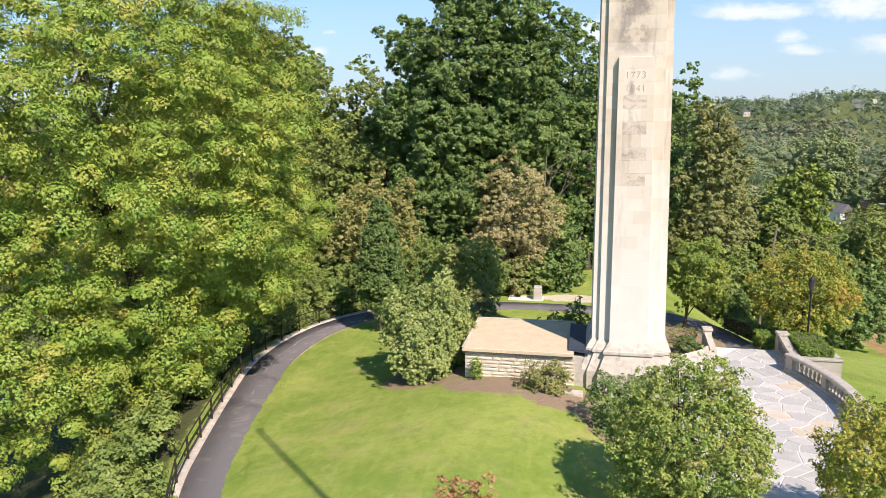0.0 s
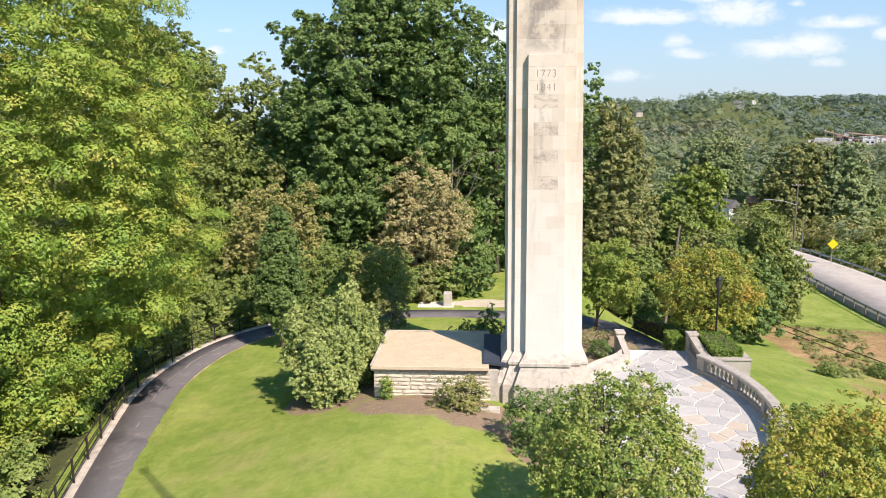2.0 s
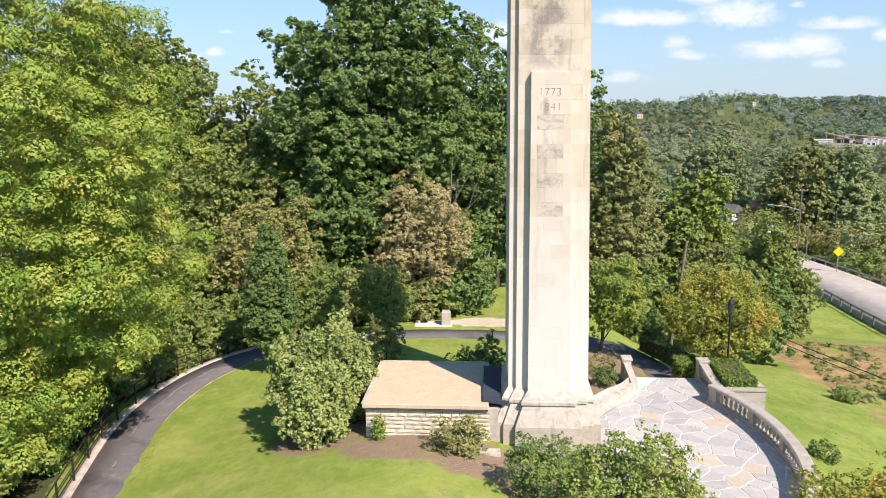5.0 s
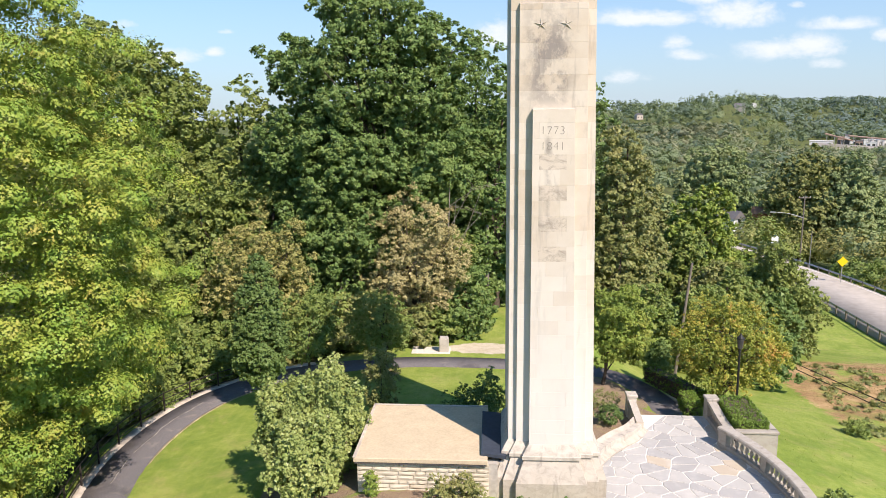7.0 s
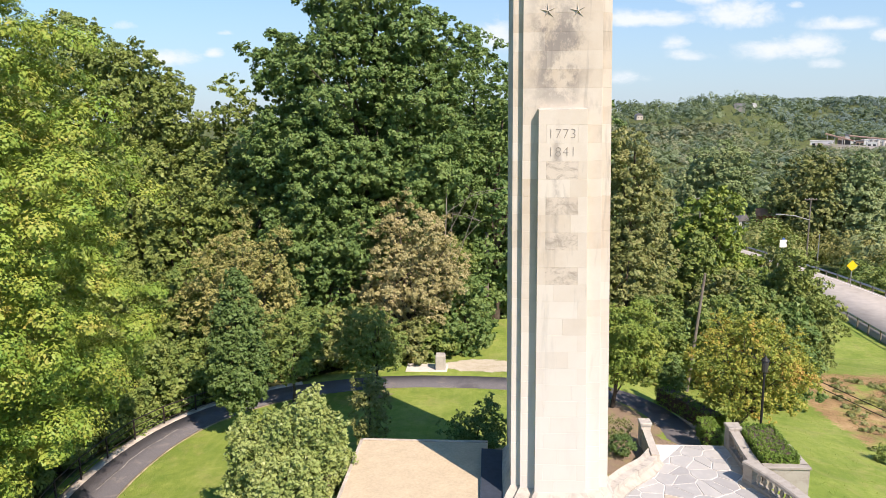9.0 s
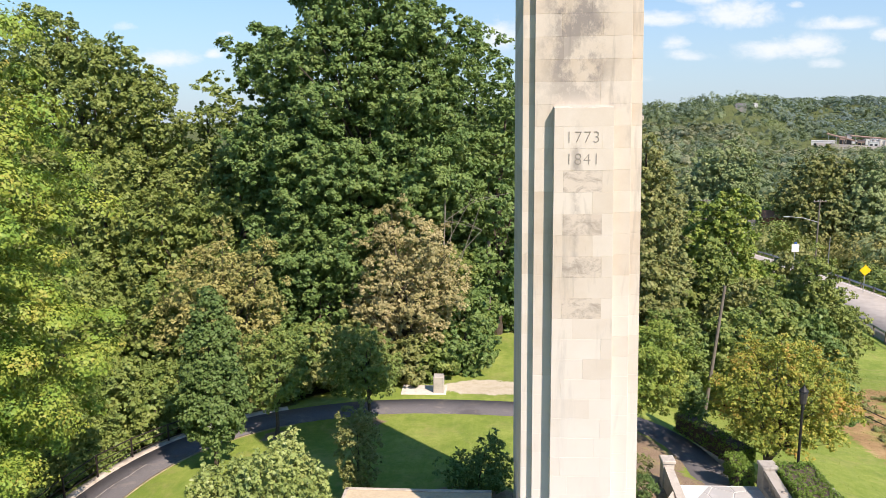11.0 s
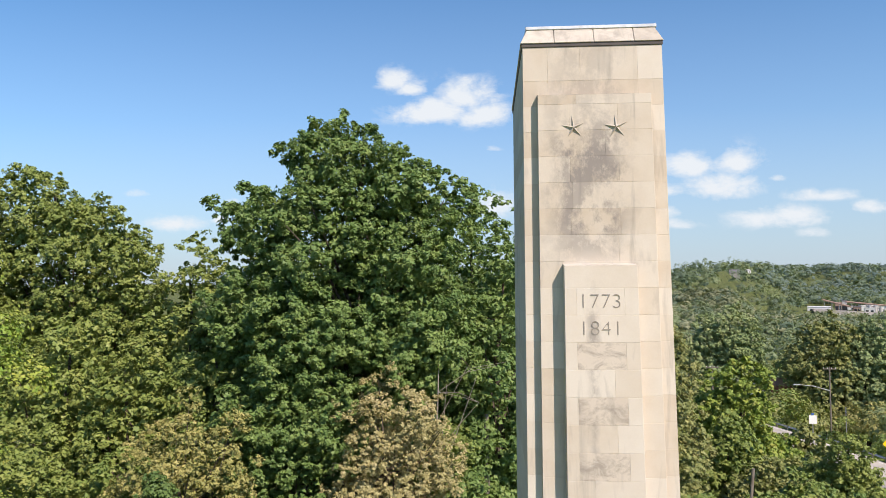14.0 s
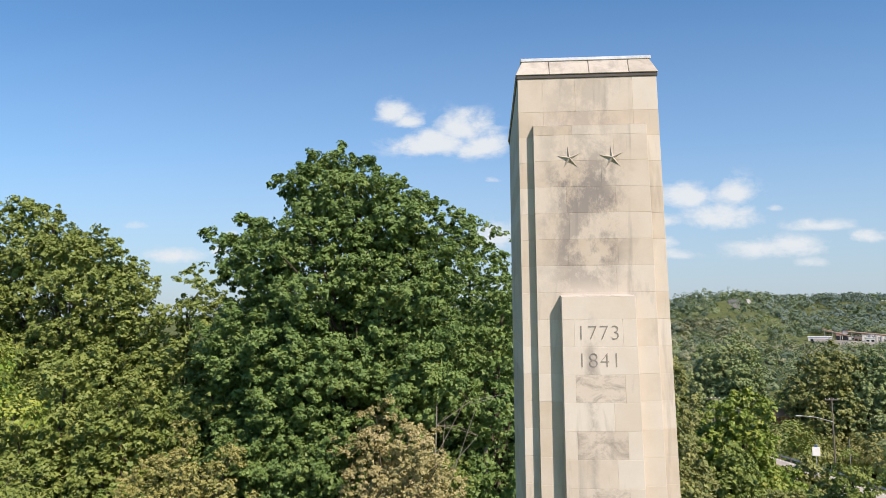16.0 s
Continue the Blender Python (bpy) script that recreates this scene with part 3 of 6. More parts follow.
half = [lambda z, k=k: plan(z)[0][k] for k in range(3)]
front = [lambda z, k=k: plan(z)[1][k] for k in range(3)]
back = lambda z: FY + DEPTH - taper(z)
behind = lambda z: front[0](z) + 0.3
inset = 0.9
for i, (a, b) in enumerate(zip(levels, levels[1:])):
    k = round((a - DATE_COURSE) / COURSE)
    # core: two flanks and, above the panels, its face
    strip(lambda z: -half[0](z), lambda z: -inset, front[0], back, a, b)
    strip(lambda z: inset, lambda z: half[0](z), front[0], back, a, b)
    seam = rng.uniform(-0.5, 0.5)
    if a >= P2_TOP - 0.05:
        mids = [-inset, rng.choice((-0.25, 0.0, 0.3)), inset]
        for u, v in zip(mids, mids[1:]):
            strip(lambda z, u=u: u, lambda z, v=v: v, front[0], behind, a, b)
        continue
    if b > P2_TOP:
        strip(lambda z: -inset, lambda z: inset, front[0], behind, P2_TOP, b)
    top = min(b, P2_TOP)
    if a >= P1_TOP - 0.05:
        for u, v in ((-1, seam), (seam, 1)) if i % 2 else ((-1, -0.45), (-0.45, 0.4), (0.4, 1)):
            strip(lambda z, u=u: u * half[1](z), lambda z, v=v: v * half[1](z), front[1], behind, a, top)
        continue
    strip(lambda z: -half[1](z), lambda z: -half[2](z) + 0.02, front[1], behind, a, b)
    strip(lambda z: half[2](z) - 0.02, lambda z: half[1](z), front[1], behind, a, b)
    t1 = min(b, P1_TOP)
    if b > P1_TOP:
        strip(lambda z: -half[2](z) + 0.02, lambda z: half[2](z) - 0.02, front[1], behind, P1_TOP, b)
    if k % 2:                            # the mottled blocks under the dates
        mat = M_TANBLOCK if -8 < k < 0 else None
        for u, v, m in ((-1, -0.68, None), (-0.68, 0.62, mat), (0.62, 1, None)):
            strip(lambda z, u=u: u * half[2](z), lambda z, v=v: v * half[2](z), front[2], behind, a, t1, m)
    elif k in (0, 2):
        strip(lambda z: -half[2](z), lambda z: half[2](z), front[2], behind, a, t1)
    else:
        for u, v in ((-1, seam), (seam, 1)):
            strip(lambda z, u=u: u * half[2](z), lambda z, v=v: v * half[2](z), front[2], behind, a, t1)
CX = axis(11.0)
# backing that closes the heart of the shaft
bm = prism([(CX - 0.95, FY + 0.25), (CX + 0.95, FY + 0.25), (CX + 0.95, FY + DEPTH - 0.15), (CX - 0.95, FY + DEPTH - 0.15)],
           [(CX - 0.95, FY + 0.35), (CX + 0.95, FY + 0.35), (CX + 0.95, FY + DEPTH - 0.3), (CX - 0.95, FY + DEPTH - 0.3)], Z0 - 0.3, Z1, 0)
part("core", bm, M_JOINT, obelisk)
# sloping tops of the two front panels
for half_i, front_i, top in ((1, 1, P2_TOP), (2, 2, P1_TOP)):
    CX = axis(top)
    h, f, g = plan(top)[0][half_i], plan(top)[1][front_i], plan(top)[1][front_i - 1]
    bm = bmesh.new()
    v = [bm.verts.new(c) for c in ((CX - h, f, top), (CX + h, f, top), (CX + h, g + 0.02, top), (CX - h, g + 0.02, top), (CX - h, g + 0.02, top + 0.05), (CX + h, g + 0.02, top + 0.05))]
    for q in ((0, 1, 5, 4), (0, 4, 3), (1, 2, 5), (2, 3, 4, 5), (0, 3, 2, 1)):
        bm.faces.new([v[k] for k in q])
    part("weathering", bm, M_STONE, obelisk)
# cap: overhanging drip, then a chamfered top in blocks
CX = axis(Z1)
h, f = plan(Z1)[0][0], plan(Z1)[1][0]
fb = FY + DEPTH - taper(Z1)
bm = bmesh.new()
box(bm, CX - h - 0.02, CX + h + 0.02, f - 0.02, fb + 0.02, Z1, Z1 + 0.075, 0.006)
part("drip_course", bm, M_OVERHANG_SHADE, obelisk, "drip course with the cap's shade in its dark colour")
edges = [-h - 0.045, -0.75, 0.05, 0.85, h + 0.045]
for u, v in zip(edges, edges[1:]):
    lu, lv = (0.14 if u == edges[0] else 0.0), (0.14 if v == edges[-1] else 0.0)
    bm = prism([(CX + u, f - 0.045), (CX + v - 0.008, f - 0.045), (CX + v - 0.008, fb + 0.045), (CX + u, fb + 0.045)],
               [(CX + u + lu, f + 0.12), (CX + v - lv - 0.008, f + 0.12), (CX + v - lv - 0.008, fb - 0.12), (CX + u + lu, fb - 0.12)], Z1 + 0.075, Z1 + 0.40, 0.01)
    part("cap_block", bm, M_STONE, obelisk)
bm = bmesh.new()
box(bm, CX - h + 0.07, CX + h - 0.07, f + 0.10, fb - 0.10, Z1 + 0.40, Z1 + 0.47, 0.01)
part("cap_sheet", bm, plain("pale_lead_sheet", (0.62, 0.64, 0.66), 0.5, 0.2), obelisk, "pale grey sheet on the cap")


# plinth: the stepped plan swept down a moulded profile
CX = axis(Z0)


def stepped_plan(off):
    (a, b, c), (fa, fb_, fc) = plan(Z0)
    right = [(c, fc), (c, fb_), (b, fb_), (b, fa), (a, fa), (a, FY + 3.0)]
    outs = [(1, -1), (1, -1), (1, -1), (1, -1), (1, -1), (1, 1)]
    pts_r = [(CX + x + off * ox, y + off * oy) for (x, y), (ox, oy) in zip(right, outs)]
    return pts_r + [(2 * CX - x, y) for x, y in pts_r[::-1]]


PROFILE = [(0.75, 0.47), (1.98, 0.47), (2.06, 0.44), (2.72, 0.19), (2.76, 0.19), (2.78, 0.25), (2.90, 0.25), (2.93, 0.22), (3.02, 0.18), (3.27, 0.012)]
groups = [PROFILE[0:2], PROFILE[1:4], PROFILE[3:7], PROFILE[6:]]
for name, prof in zip(("base_course", "sloping_base", "moulding", "upper_slope"), groups):
    bm = bmesh.new()
    rings = [[bm.verts.new((x, y, z)) for x, y in stepped_plan(o)] for z, o in prof]
    n = len(rings[0])
    for lo, hi in zip(rings, rings[1:]):
        for i in range(n):
            j = (i + 1) % n
            bm.faces.new((lo[i], lo[j], hi[j], hi[i]))
    bm.faces.new(rings[0][::-1])
    bm.faces.new(rings[-1])
    part(name, bm, M_STONE, obelisk)


bm = bmesh.new()
box(bm, CX - 1.52, CX + 1.52, FY + 2.9, FY + DEPTH, 0.0, Z0 + 0.02, 0.02)
part("rear_base", bm, M_STONE, obelisk)


# carved stars, and flat dates whose dark colour paints in the carving's shade
def star(x, z, y, r):
    bm = bmesh.new()
    tip = bm.verts.new((x, y - 0.05, z))
    ring = []
    for i in range(10):
        a = math.pi / 2 + 0.1 + i * math.pi / 5
        k = r if i % 2 == 0 else r * 0.22
        ring.append(bm.verts.new((x + k * math.cos(a), y - 0.004, z + k * math.sin(a))))
    low = [bm.verts.new((v.co.x, y + 0.03, v.co.z)) for v in ring]
    for i in range(10):
        j = (i + 1) % 10
        bm.faces.new((tip, ring[j], ring[i]))
        bm.faces.new((ring[i], ring[j], low[j], low[i]))
    bm.faces.new(low)
    part("star", bm, M_STONE, obelisk, "faceted five-pointed stone star")


for sx in (axis(17.88) - 0.43, axis(17.88) + 0.41):
    star(sx, 17.88, plan(17.88)[1][1], 0.24)


def numeral(text, x, y, z, size, parent, mat):
    cu = bpy.data.curves.new("numeral", "FONT")
    cu.body, cu.size, cu.extrude, cu.align_x, cu.align_y, cu.offset = text, size, 0.004, "CENTER", "CENTER", -0.009
    tmp = new("lettering_source", cu)
    me = bpy.data.meshes.new_from_object(tmp.evaluated_get(bpy.context.evaluated_depsgraph_get()))
    bpy.data.objects.remove(tmp)
    me.materials.append(mat)
    o = new("numeral", me)
    o.parent = parent
    o.matrix_local = pose(x, y, z, 90, 0, 0)
    o["label"] = "flat numeral with carving shade in its dark colour " + text


for word, zc in (("1773", 14.42), ("1841", 13.90)):
    for k, ch in enumerate(word):
        numeral(ch, axis(zc) - 0.03 + (k - 1.5) * 0.215, plan(zc)[1][2] - 0.004, zc, 0.40, obelisk, M_CUT)

# ---- the vault beside the shaft ----
vault = thing("tomb_vault", "low rock-faced limestone vault with flat sandy roof beside the obelisk", "vault")
VX0, VX1, VY0, VY1, VZ = -6.15, -1.42, 27.95, 32.65, 2.52
bm = bmesh.new()
box(bm, VX0 + 0.1, VX1 + 0.4, VY0 + 0.1, VY1 - 0.1, 0.3, VZ)
part("wall_core", bm, M_JOINT, vault)
bm = bmesh.new()
box(bm, VX0 - 0.12, VX1 + 0.03, VY0 - 0.16, VY1 + 0.12, VZ + 0.07, VZ + 0.245, 0.02)
roof_slab = part("roof_slab", bm, M_ROOF, vault, "sandy tan concrete roof slab")
bm = bmesh.new()
box(bm, VX0 - 0.09, VX1, VY0 - 0.13, VY1 + 0.09, VZ, VZ + 0.068, 0.01)
part("roof_edge", bm, M_OVERHANG_SHADE, vault, "band under the roof slab, overhang shade in its dark colour")
for x0, x1, y0, y1 in ((VX0 - 0.13, VX1 + 0.02, VY1 - 0.0, VY1 + 0.13), (VX0 - 0.14, VX0 - 0.02, VY0 - 0.16, VY1 + 0.1)):
    bm = bmesh.new()
    box(bm, x0, x1, y0, y1, VZ + 0.246, VZ + 0.285, 0.008)
    part("roof_kerb", bm, M_CONCRETE, roof_slab)
bm = bmesh.new()
v = [bm.verts.new(c) for c in ((-1.62, 28.15, 2.87), (-0.72, 28.15, 2.80), (-0.72, 31.7, 2.94), (-1.62, 31.7, 3.0), (-1.62, 28.15, 2.775), (-0.72, 28.15, 2.66), (-0.72, 31.7, 2.72), (-1.62, 31.7, 2.775))]
for q in ((0, 1, 2, 3), (7, 6, 5, 4), (0, 4, 5, 1), (1, 5, 6, 2), (2, 6, 7, 3), (3, 7, 4, 0)):
    bm.faces.new([v[k] for k in q])
part("link_roof", bm, M_SLATE, vault, "dark sheet roofing between vault and obelisk")
bm = bmesh.new()
box(bm, -1.40, -0.70, 28.30, 31.2, 0.6, 2.5, 0.02)
part("link_wall", bm, M_STONE, vault)


def rock_block(width, height, depth, seed):
    r = random.Random(seed)
    bm = bmesh.new()
    nxs, nzs = 4, 3
    grid = [[None] * (nzs + 1) for _ in range(nxs + 1)]
    for i in range(nxs + 1):
        for j in range(nzs + 1):
            rim = i in (0, nxs) or j in (0, nzs)
            grid[i][j] = bm.verts.new((width * i / nxs, -(0.0 if rim else r.uniform(0.015, 0.05)), height * j / nzs))
    for i in range(nxs):
        for j in range(nzs):
            bm.faces.new((grid[i][j], grid[i + 1][j], grid[i + 1][j + 1], grid[i][j + 1]))
    b4 = [bm.verts.new(c) for c in ((0, depth, 0), (width, depth, 0), (width, depth, height), (0, depth, height))]
    bm.faces.new([grid[i][0] for i in range(nxs + 1)][::-1] + [b4[0], b4[1]])
    bm.faces.new([grid[i][nzs] for i in range(nxs + 1)] + [b4[2], b4[3]])
    bm.faces.new([grid[0][j] for j in range(nzs + 1)] + [b4[3], b4[0]])
    bm.faces.new([grid[nxs][j] for j in range(nzs + 1)][::-1] + [b4[1], b4[2]])
    return bm


def rock_wall(origin, turn, length, rows, base, parent, seed):
    r = random.Random(seed)
    hgt = (VZ - base) / rows
    for j in range(rows):
        x = 0.0
        while x < length - 0.05:
            w = min(r.uniform(0.28, 0.8), length - x)
            if length - x - w < 0.25:
                w = length - x
            o = part("stone", rock_block(w - 0.012, hgt - 0.010, 0.14, seed * 999 + j * 57 + int(x * 100)), M_RUBBLE, parent)
            o.matrix_local = Matrix.Translation(origin) @ pose(0, 0, 0, 0, 0, turn) @ Matrix.Translation((x, 0, base + j * hgt))
            x += w


rock_wall((VX0, VY0, 0), 0, VX1 - VX0 + 0.1, 9, 1.02, vault, 3)
rock_wall((VX0, VY1, 0), -90, VY1 - VY0, 9, 1.02, vault, 8)

# ---- terrace: flagstones, parapet, planter, low wall ----
PX, PY, PR = PLAZA
terrace = thing("terrace_paving", "pale irregular flagstone terrace with light mortar joints", "paving", kind="structure")
ring_pts = [(PX + (PR + 0.1) * math.cos(a), PY + (PR + 0.1) * math.sin(a)) for a in np.radians(np.linspace(-52, 52, 30))]
ring_pts = [q for q in ring_pts if q[1] < 35.4 and q[0] > 2.4 and q[1] > 20.8]
outline = [(2.4, 20.8)] + ring_pts + [(9.6, 35.4), (9.6, 38.7), (5.9, 38.7), (5.6, 36.3), (3.4, 33.3), (2.4, 32.2)]
bm = bmesh.new()
top = [bm.verts.new((x, y, -0.012)) for x, y in outline]
low = [bm.verts.new((x, y, -0.35)) for x, y in outline]
bm.faces.new(top)
for i in range(len(top)):
    j = (i + 1) % len(top)
    bm.faces.new((top[i], low[i], low[j], top[j]))
part("mortar_bed", bm, plain("pale_joint_mortar", (0.74, 0.71, 0.65), 0.9, spread=0.08), terrace)


def clip(poly, nx_, ny_, d):
    """The part of a convex outline with nx*x + ny*y <= d."""
    out = []
    for (ax, ay), (bx_, by_) in zip(poly, poly[1:] + poly[:1]):
        da, db = nx_ * ax + ny_ * ay - d, nx_ * bx_ + ny_ * by_ - d
        if da <= 0:
            out.append((ax, ay))
        if (da < 0) != (db < 0) and abs(da - db) > 1e-9:
            s = da / (da - db)
            out.append((ax + s * (bx_ - ax), ay + s * (by_ - ay)))
    return out


def flag_material():
    def build(t, b):
        p = place(t)
        rnd = node(t, "ShaderNodeObjectInfo").outputs["Random"]
        g, m = noise_node(t, p, 18, 6, 0.65), noise_node(t, p, 1.6, 4)
        col = ramp_node(t, rnd, [(0.0, (0.37, 0.36, 0.345)), (0.45, (0.445, 0.435, 0.41)), (0.88, (0.50, 0.48, 0.44)), (0.92, (0.52, 0.44, 0.32)), (1.0, (0.50, 0.42, 0.31))])
        col = mix_rgb(t, math_node(t, "MULTIPLY", g, 0.4), col, (0.34, 0.34, 0.34))
        col = mix_rgb(t, ramp_node(t, m, [(0.5, 0.0), (0.75, 0.4)]), col, (0.62, 0.60, 0.56))
        t.links.new(col, b.inputs["Base Color"])
        bump(t, b, g, 0.3, 0.01)
    return material("flagstone", build, 0.85, 0.3)


M_FLAG = flag_material()
rng = random.Random(11)
sites, rows_y = [], np.arange(20.4, 39.2, 0.70)
for j, yy in enumerate(rows_y):
    for xx in np.arange(2.0 + (j % 2) * 0.5, 11.4, 0.98):
        sites.append((xx + rng.uniform(-0.46, 0.46), yy + rng.uniform(-0.34, 0.34)))
for i, (sx, sy) in enumerate(sites):
    poly = [(sx - 2, sy - 2), (sx + 2, sy - 2), (sx + 2, sy + 2), (sx - 2, sy + 2)]
    for k, (tx, ty) in enumerate(sites):
        dd = math.hypot(tx - sx, ty - sy)
        if k != i and dd < 3.2 and poly:
            ux, uy = (tx - sx) / dd, (ty - sy) / dd
            poly = clip(poly, ux, uy, ux * sx + uy * sy + dd / 2 - 0.023)
    for a in np.radians(np.linspace(-55, 27, 26)) if sy < 35.6 else ():
        poly = poly and clip(poly, math.cos(a), math.sin(a), math.cos(a) * PX + math.sin(a) * PY + PR + 0.02)
    poly = poly and clip(poly, -1, 0, -2.5)
    poly = poly and (clip(poly, 1, 0, 9.44) if sy > 35.0 else poly)
    poly = poly and clip(poly, 0, 1, 38.6)
    poly = poly and clip(poly, 0, -1, -20.9)
    nl = math.hypot(3.0, 2.2)
    poly = poly and clip(poly, -3.0 / nl, 2.2 / nl, (-3.0 * 3.5 + 2.2 * 33.2) / nl)
    poly = poly and clip(poly, -1, 0.06, -5.75 + 0.06 * 38)if sy > 36.0 else poly
    if not poly or len(poly) < 3:
        continue
    area = 0.5 * abs(sum(a[0] * b[1] - b[0] * a[1] for a, b in zip(poly, poly[1:] + poly[:1])))
    if area < 0.05:
        continue
    rise = rng.uniform(0.0, 0.012)
    inner = [(x + (sx - x) * 0.02, y + (sy - y) * 0.02) for x, y in poly]
    n = len(poly)
    vs = [(x, y, -0.1) for x, y in poly] + [(x, y, -0.006 + rise) for x, y in poly] + [(x, y, 0.004 + rise) for x, y in inner]
    fs = [tuple(2 * n + k for k in range(n))]
    for k in range(n):
        m = (k + 1) % n
        fs += [(k, m, n + m, n + k), (n + k, n + m, 2 * n + m, 2 * n + k)]
    put_mesh("flagstone", vs, fs, M_FLAG, terrace)


def arc_beam(name, a0, a1, r0, r1, z0, z1, mat, parent, soft_edge=0.02, seg=1.2):
    n = max(2, int(abs(a1 - a0) / seg) + 1)
    prof = [(r0, z0), (r1, z0), (r1, z1 - soft_edge), (r1 - soft_edge, z1), (r0 + soft_edge, z1), (r0, z1 - soft_edge)]
    vs, fs = [], []
    for a in np.radians(np.linspace(a0, a1, n)):
        vs += [(PX + r * math.cos(a), PY + r * math.sin(a), z) for r, z in prof]
    k = len(prof)
    for i in range(n - 1):
        for j in range(k):
            m = (j + 1) % k
            fs.append((i * k + j, i * k + m, (i + 1) * k + m, (i + 1) * k + j))
    fs += [tuple(range(k))[::-1], tuple((n - 1) * k + j for j in range(k))]
    bm = bmesh.new()
    made = [bm.verts.new(c) for c in vs]
    for f in fs:
        bm.faces.new([made[i] for i in f])
    return part(name, bm, mat, parent)


parapet = thing("balustrade", "curved weathered limestone balustrade with turned balusters round the terrace", "balustrade")
A0, A1 = -33.0, 27.5
arc_beam("base_rail", A0, A1, PR, PR + 0.42, -0.25, 0.15, M_GREYSTONE, parapet)
arc_beam("top_rail", A0, A1, PR - 0.05, PR + 0.47, 0.76, 0.92, M_GREYSTONE, parapet, 0.05)
bm = bmesh.new()
lathe(bm, [(0.075, 0), (0.075, 0.05), (0.045, 0.075), (0.04, 0.11), (0.08, 0.19), (0.088, 0.25), (0.07, 0.35), (0.038, 0.46), (0.043, 0.51), (0.075, 0.54), (0.075, 0.62)], sides=10)
first = part("baluster", bm, M_GREYSTONE, parapet, smooth=True)
BAYS = [(24.6, 14.6), (11.6, 1.6), (-1.4, -10.6), (-13.6, -22.8)]
solid, at = [], A1
baluster_at = []
for hi, lo in BAYS:
    solid.append((hi + 0.6, at))
    at = lo - 0.6
    for a in np.linspace(hi - 0.4, lo + 0.4, 7):
        baluster_at.append((PX + (PR + 0.21) * math.cos(radians(a)), PY + (PR + 0.21) * math.sin(radians(a)), 0.146))
solid.append((A0, at))
for lo, hi in solid:
    arc_beam("pier_panel", lo, hi, PR + 0.04, PR + 0.38, 0.15, 0.76, M_GREYSTONE, parapet, 0.01)
first.location = baluster_at[0]
for q in baluster_at[1:]:
    o = new("baluster", first.data)
    o.parent, o.location = parapet, q


def pier(parent, x0, x1, y0, y1, z0, z1, mat):
    bm = bmesh.new()
    box(bm, x0, x1, y0, y1, z0, z1 - 0.16, 0.015)
    p = part("pier", bm, mat, parent)
    bm = bmesh.new()
    box(bm, x0 - 0.05, x1 + 0.05, y0 - 0.05, y1 + 0.05, z1 - 0.157, z1, 0.03)
    part("pier_cap", bm, mat, parent)


# front end pier, turned to the curve
ax = radians(A0 - 1.6)
bm = bmesh.new()
box(bm, -0.3, 0.3, -0.3, 0.3, -0.25, 0.86, 0.02)
o = part("end_pier", bm, M_GREYSTONE, parapet)
o.matrix_local = pose(PX + (PR + 0.2) * math.cos(ax), PY + (PR + 0.2) * math.sin(ax), 0, 0, 0, math.degrees(ax))
bm = bmesh.new()
box(bm, -0.36, 0.36, -0.36, 0.36, 0.863, 1.02, 0.04)
o = part("end_pier_cap", bm, M_GREYSTONE, parapet)
o.matrix_local = pose(PX + (PR + 0.2) * math.cos(ax), PY + (PR + 0.2) * math.sin(ax), 0, 0, 0, math.degrees(ax))

gate_wing = thing("entrance_wing", "short limestone wing wall with raked balustrade and end pier", "wall")
pier(gate_wing, 9.42, 9.98, 38.15, 38.75, -0.3, 1.12, M_GREYSTONE)
bm = bmesh.new()
v = [bm.verts.new((x, y, z)) for x in (9.45, 9.86) for y, z in ((35.3, 0.76), (36.4, 0.76), (38.15, 0.98), (38.15, 0.80), (36.4, 0.60), (35.3, 0.60))]
k = 6
for i in range(k):
    j = (i + 1) % k
    bm.faces.new((v[i], v[j], v[k + j], v[k + i]))
bm.faces.new(v[:k])
bm.faces.new(v[k:][::-1])
part("raked_rail", bm, M_GREYSTONE, gate_wing)
bm = bmesh.new()
box(bm, 9.44, 9.87, 35.3, 38.15, -0.3, 0.22, 0.015)
part("base_rail", bm, M_GREYSTONE, gate_wing)
bm = bmesh.new()
box(bm, 9.5, 9.82, 35.3, 36.5, 0.22, 0.62, 0.01)
part("panel", bm, M_GREYSTONE, gate_wing)
for y in (36.75, 37.05, 37.35, 37.65, 37.95):
    o = new("baluster", first.data)
    o.parent, o.location = gate_wing, (9.66, y, 0.21)

planter = thing("stone_planter", "low grey limestone planter box behind the balustrade", "planter")
for name, x0, x1, y0, y1 in (("front_wall", 9.95, 11.75, 35.25, 35.52), ("side_wall", 11.48, 11.75, 35.523, 39.2)):
    bm = bmesh.new()
    box(bm, x0, x1, y0, y1, -1.3, 0.62, 0.01)
    part(name, bm, M_GREYSTONE, planter)
    bm = bmesh.new()
    box(bm, x0 - 0.05, x1 + 0.05, y0 - 0.05, y1 + 0.05, 0.622, 0.74, 0.02)
    part("coping", bm, M_GREYSTONE, planter)
bm = bmesh.new()
box(bm, 9.9, 11.5, 35.5, 39.2, -0.5, 0.35)
part("soil", bm, M_MULCH, planter, "dark soil")

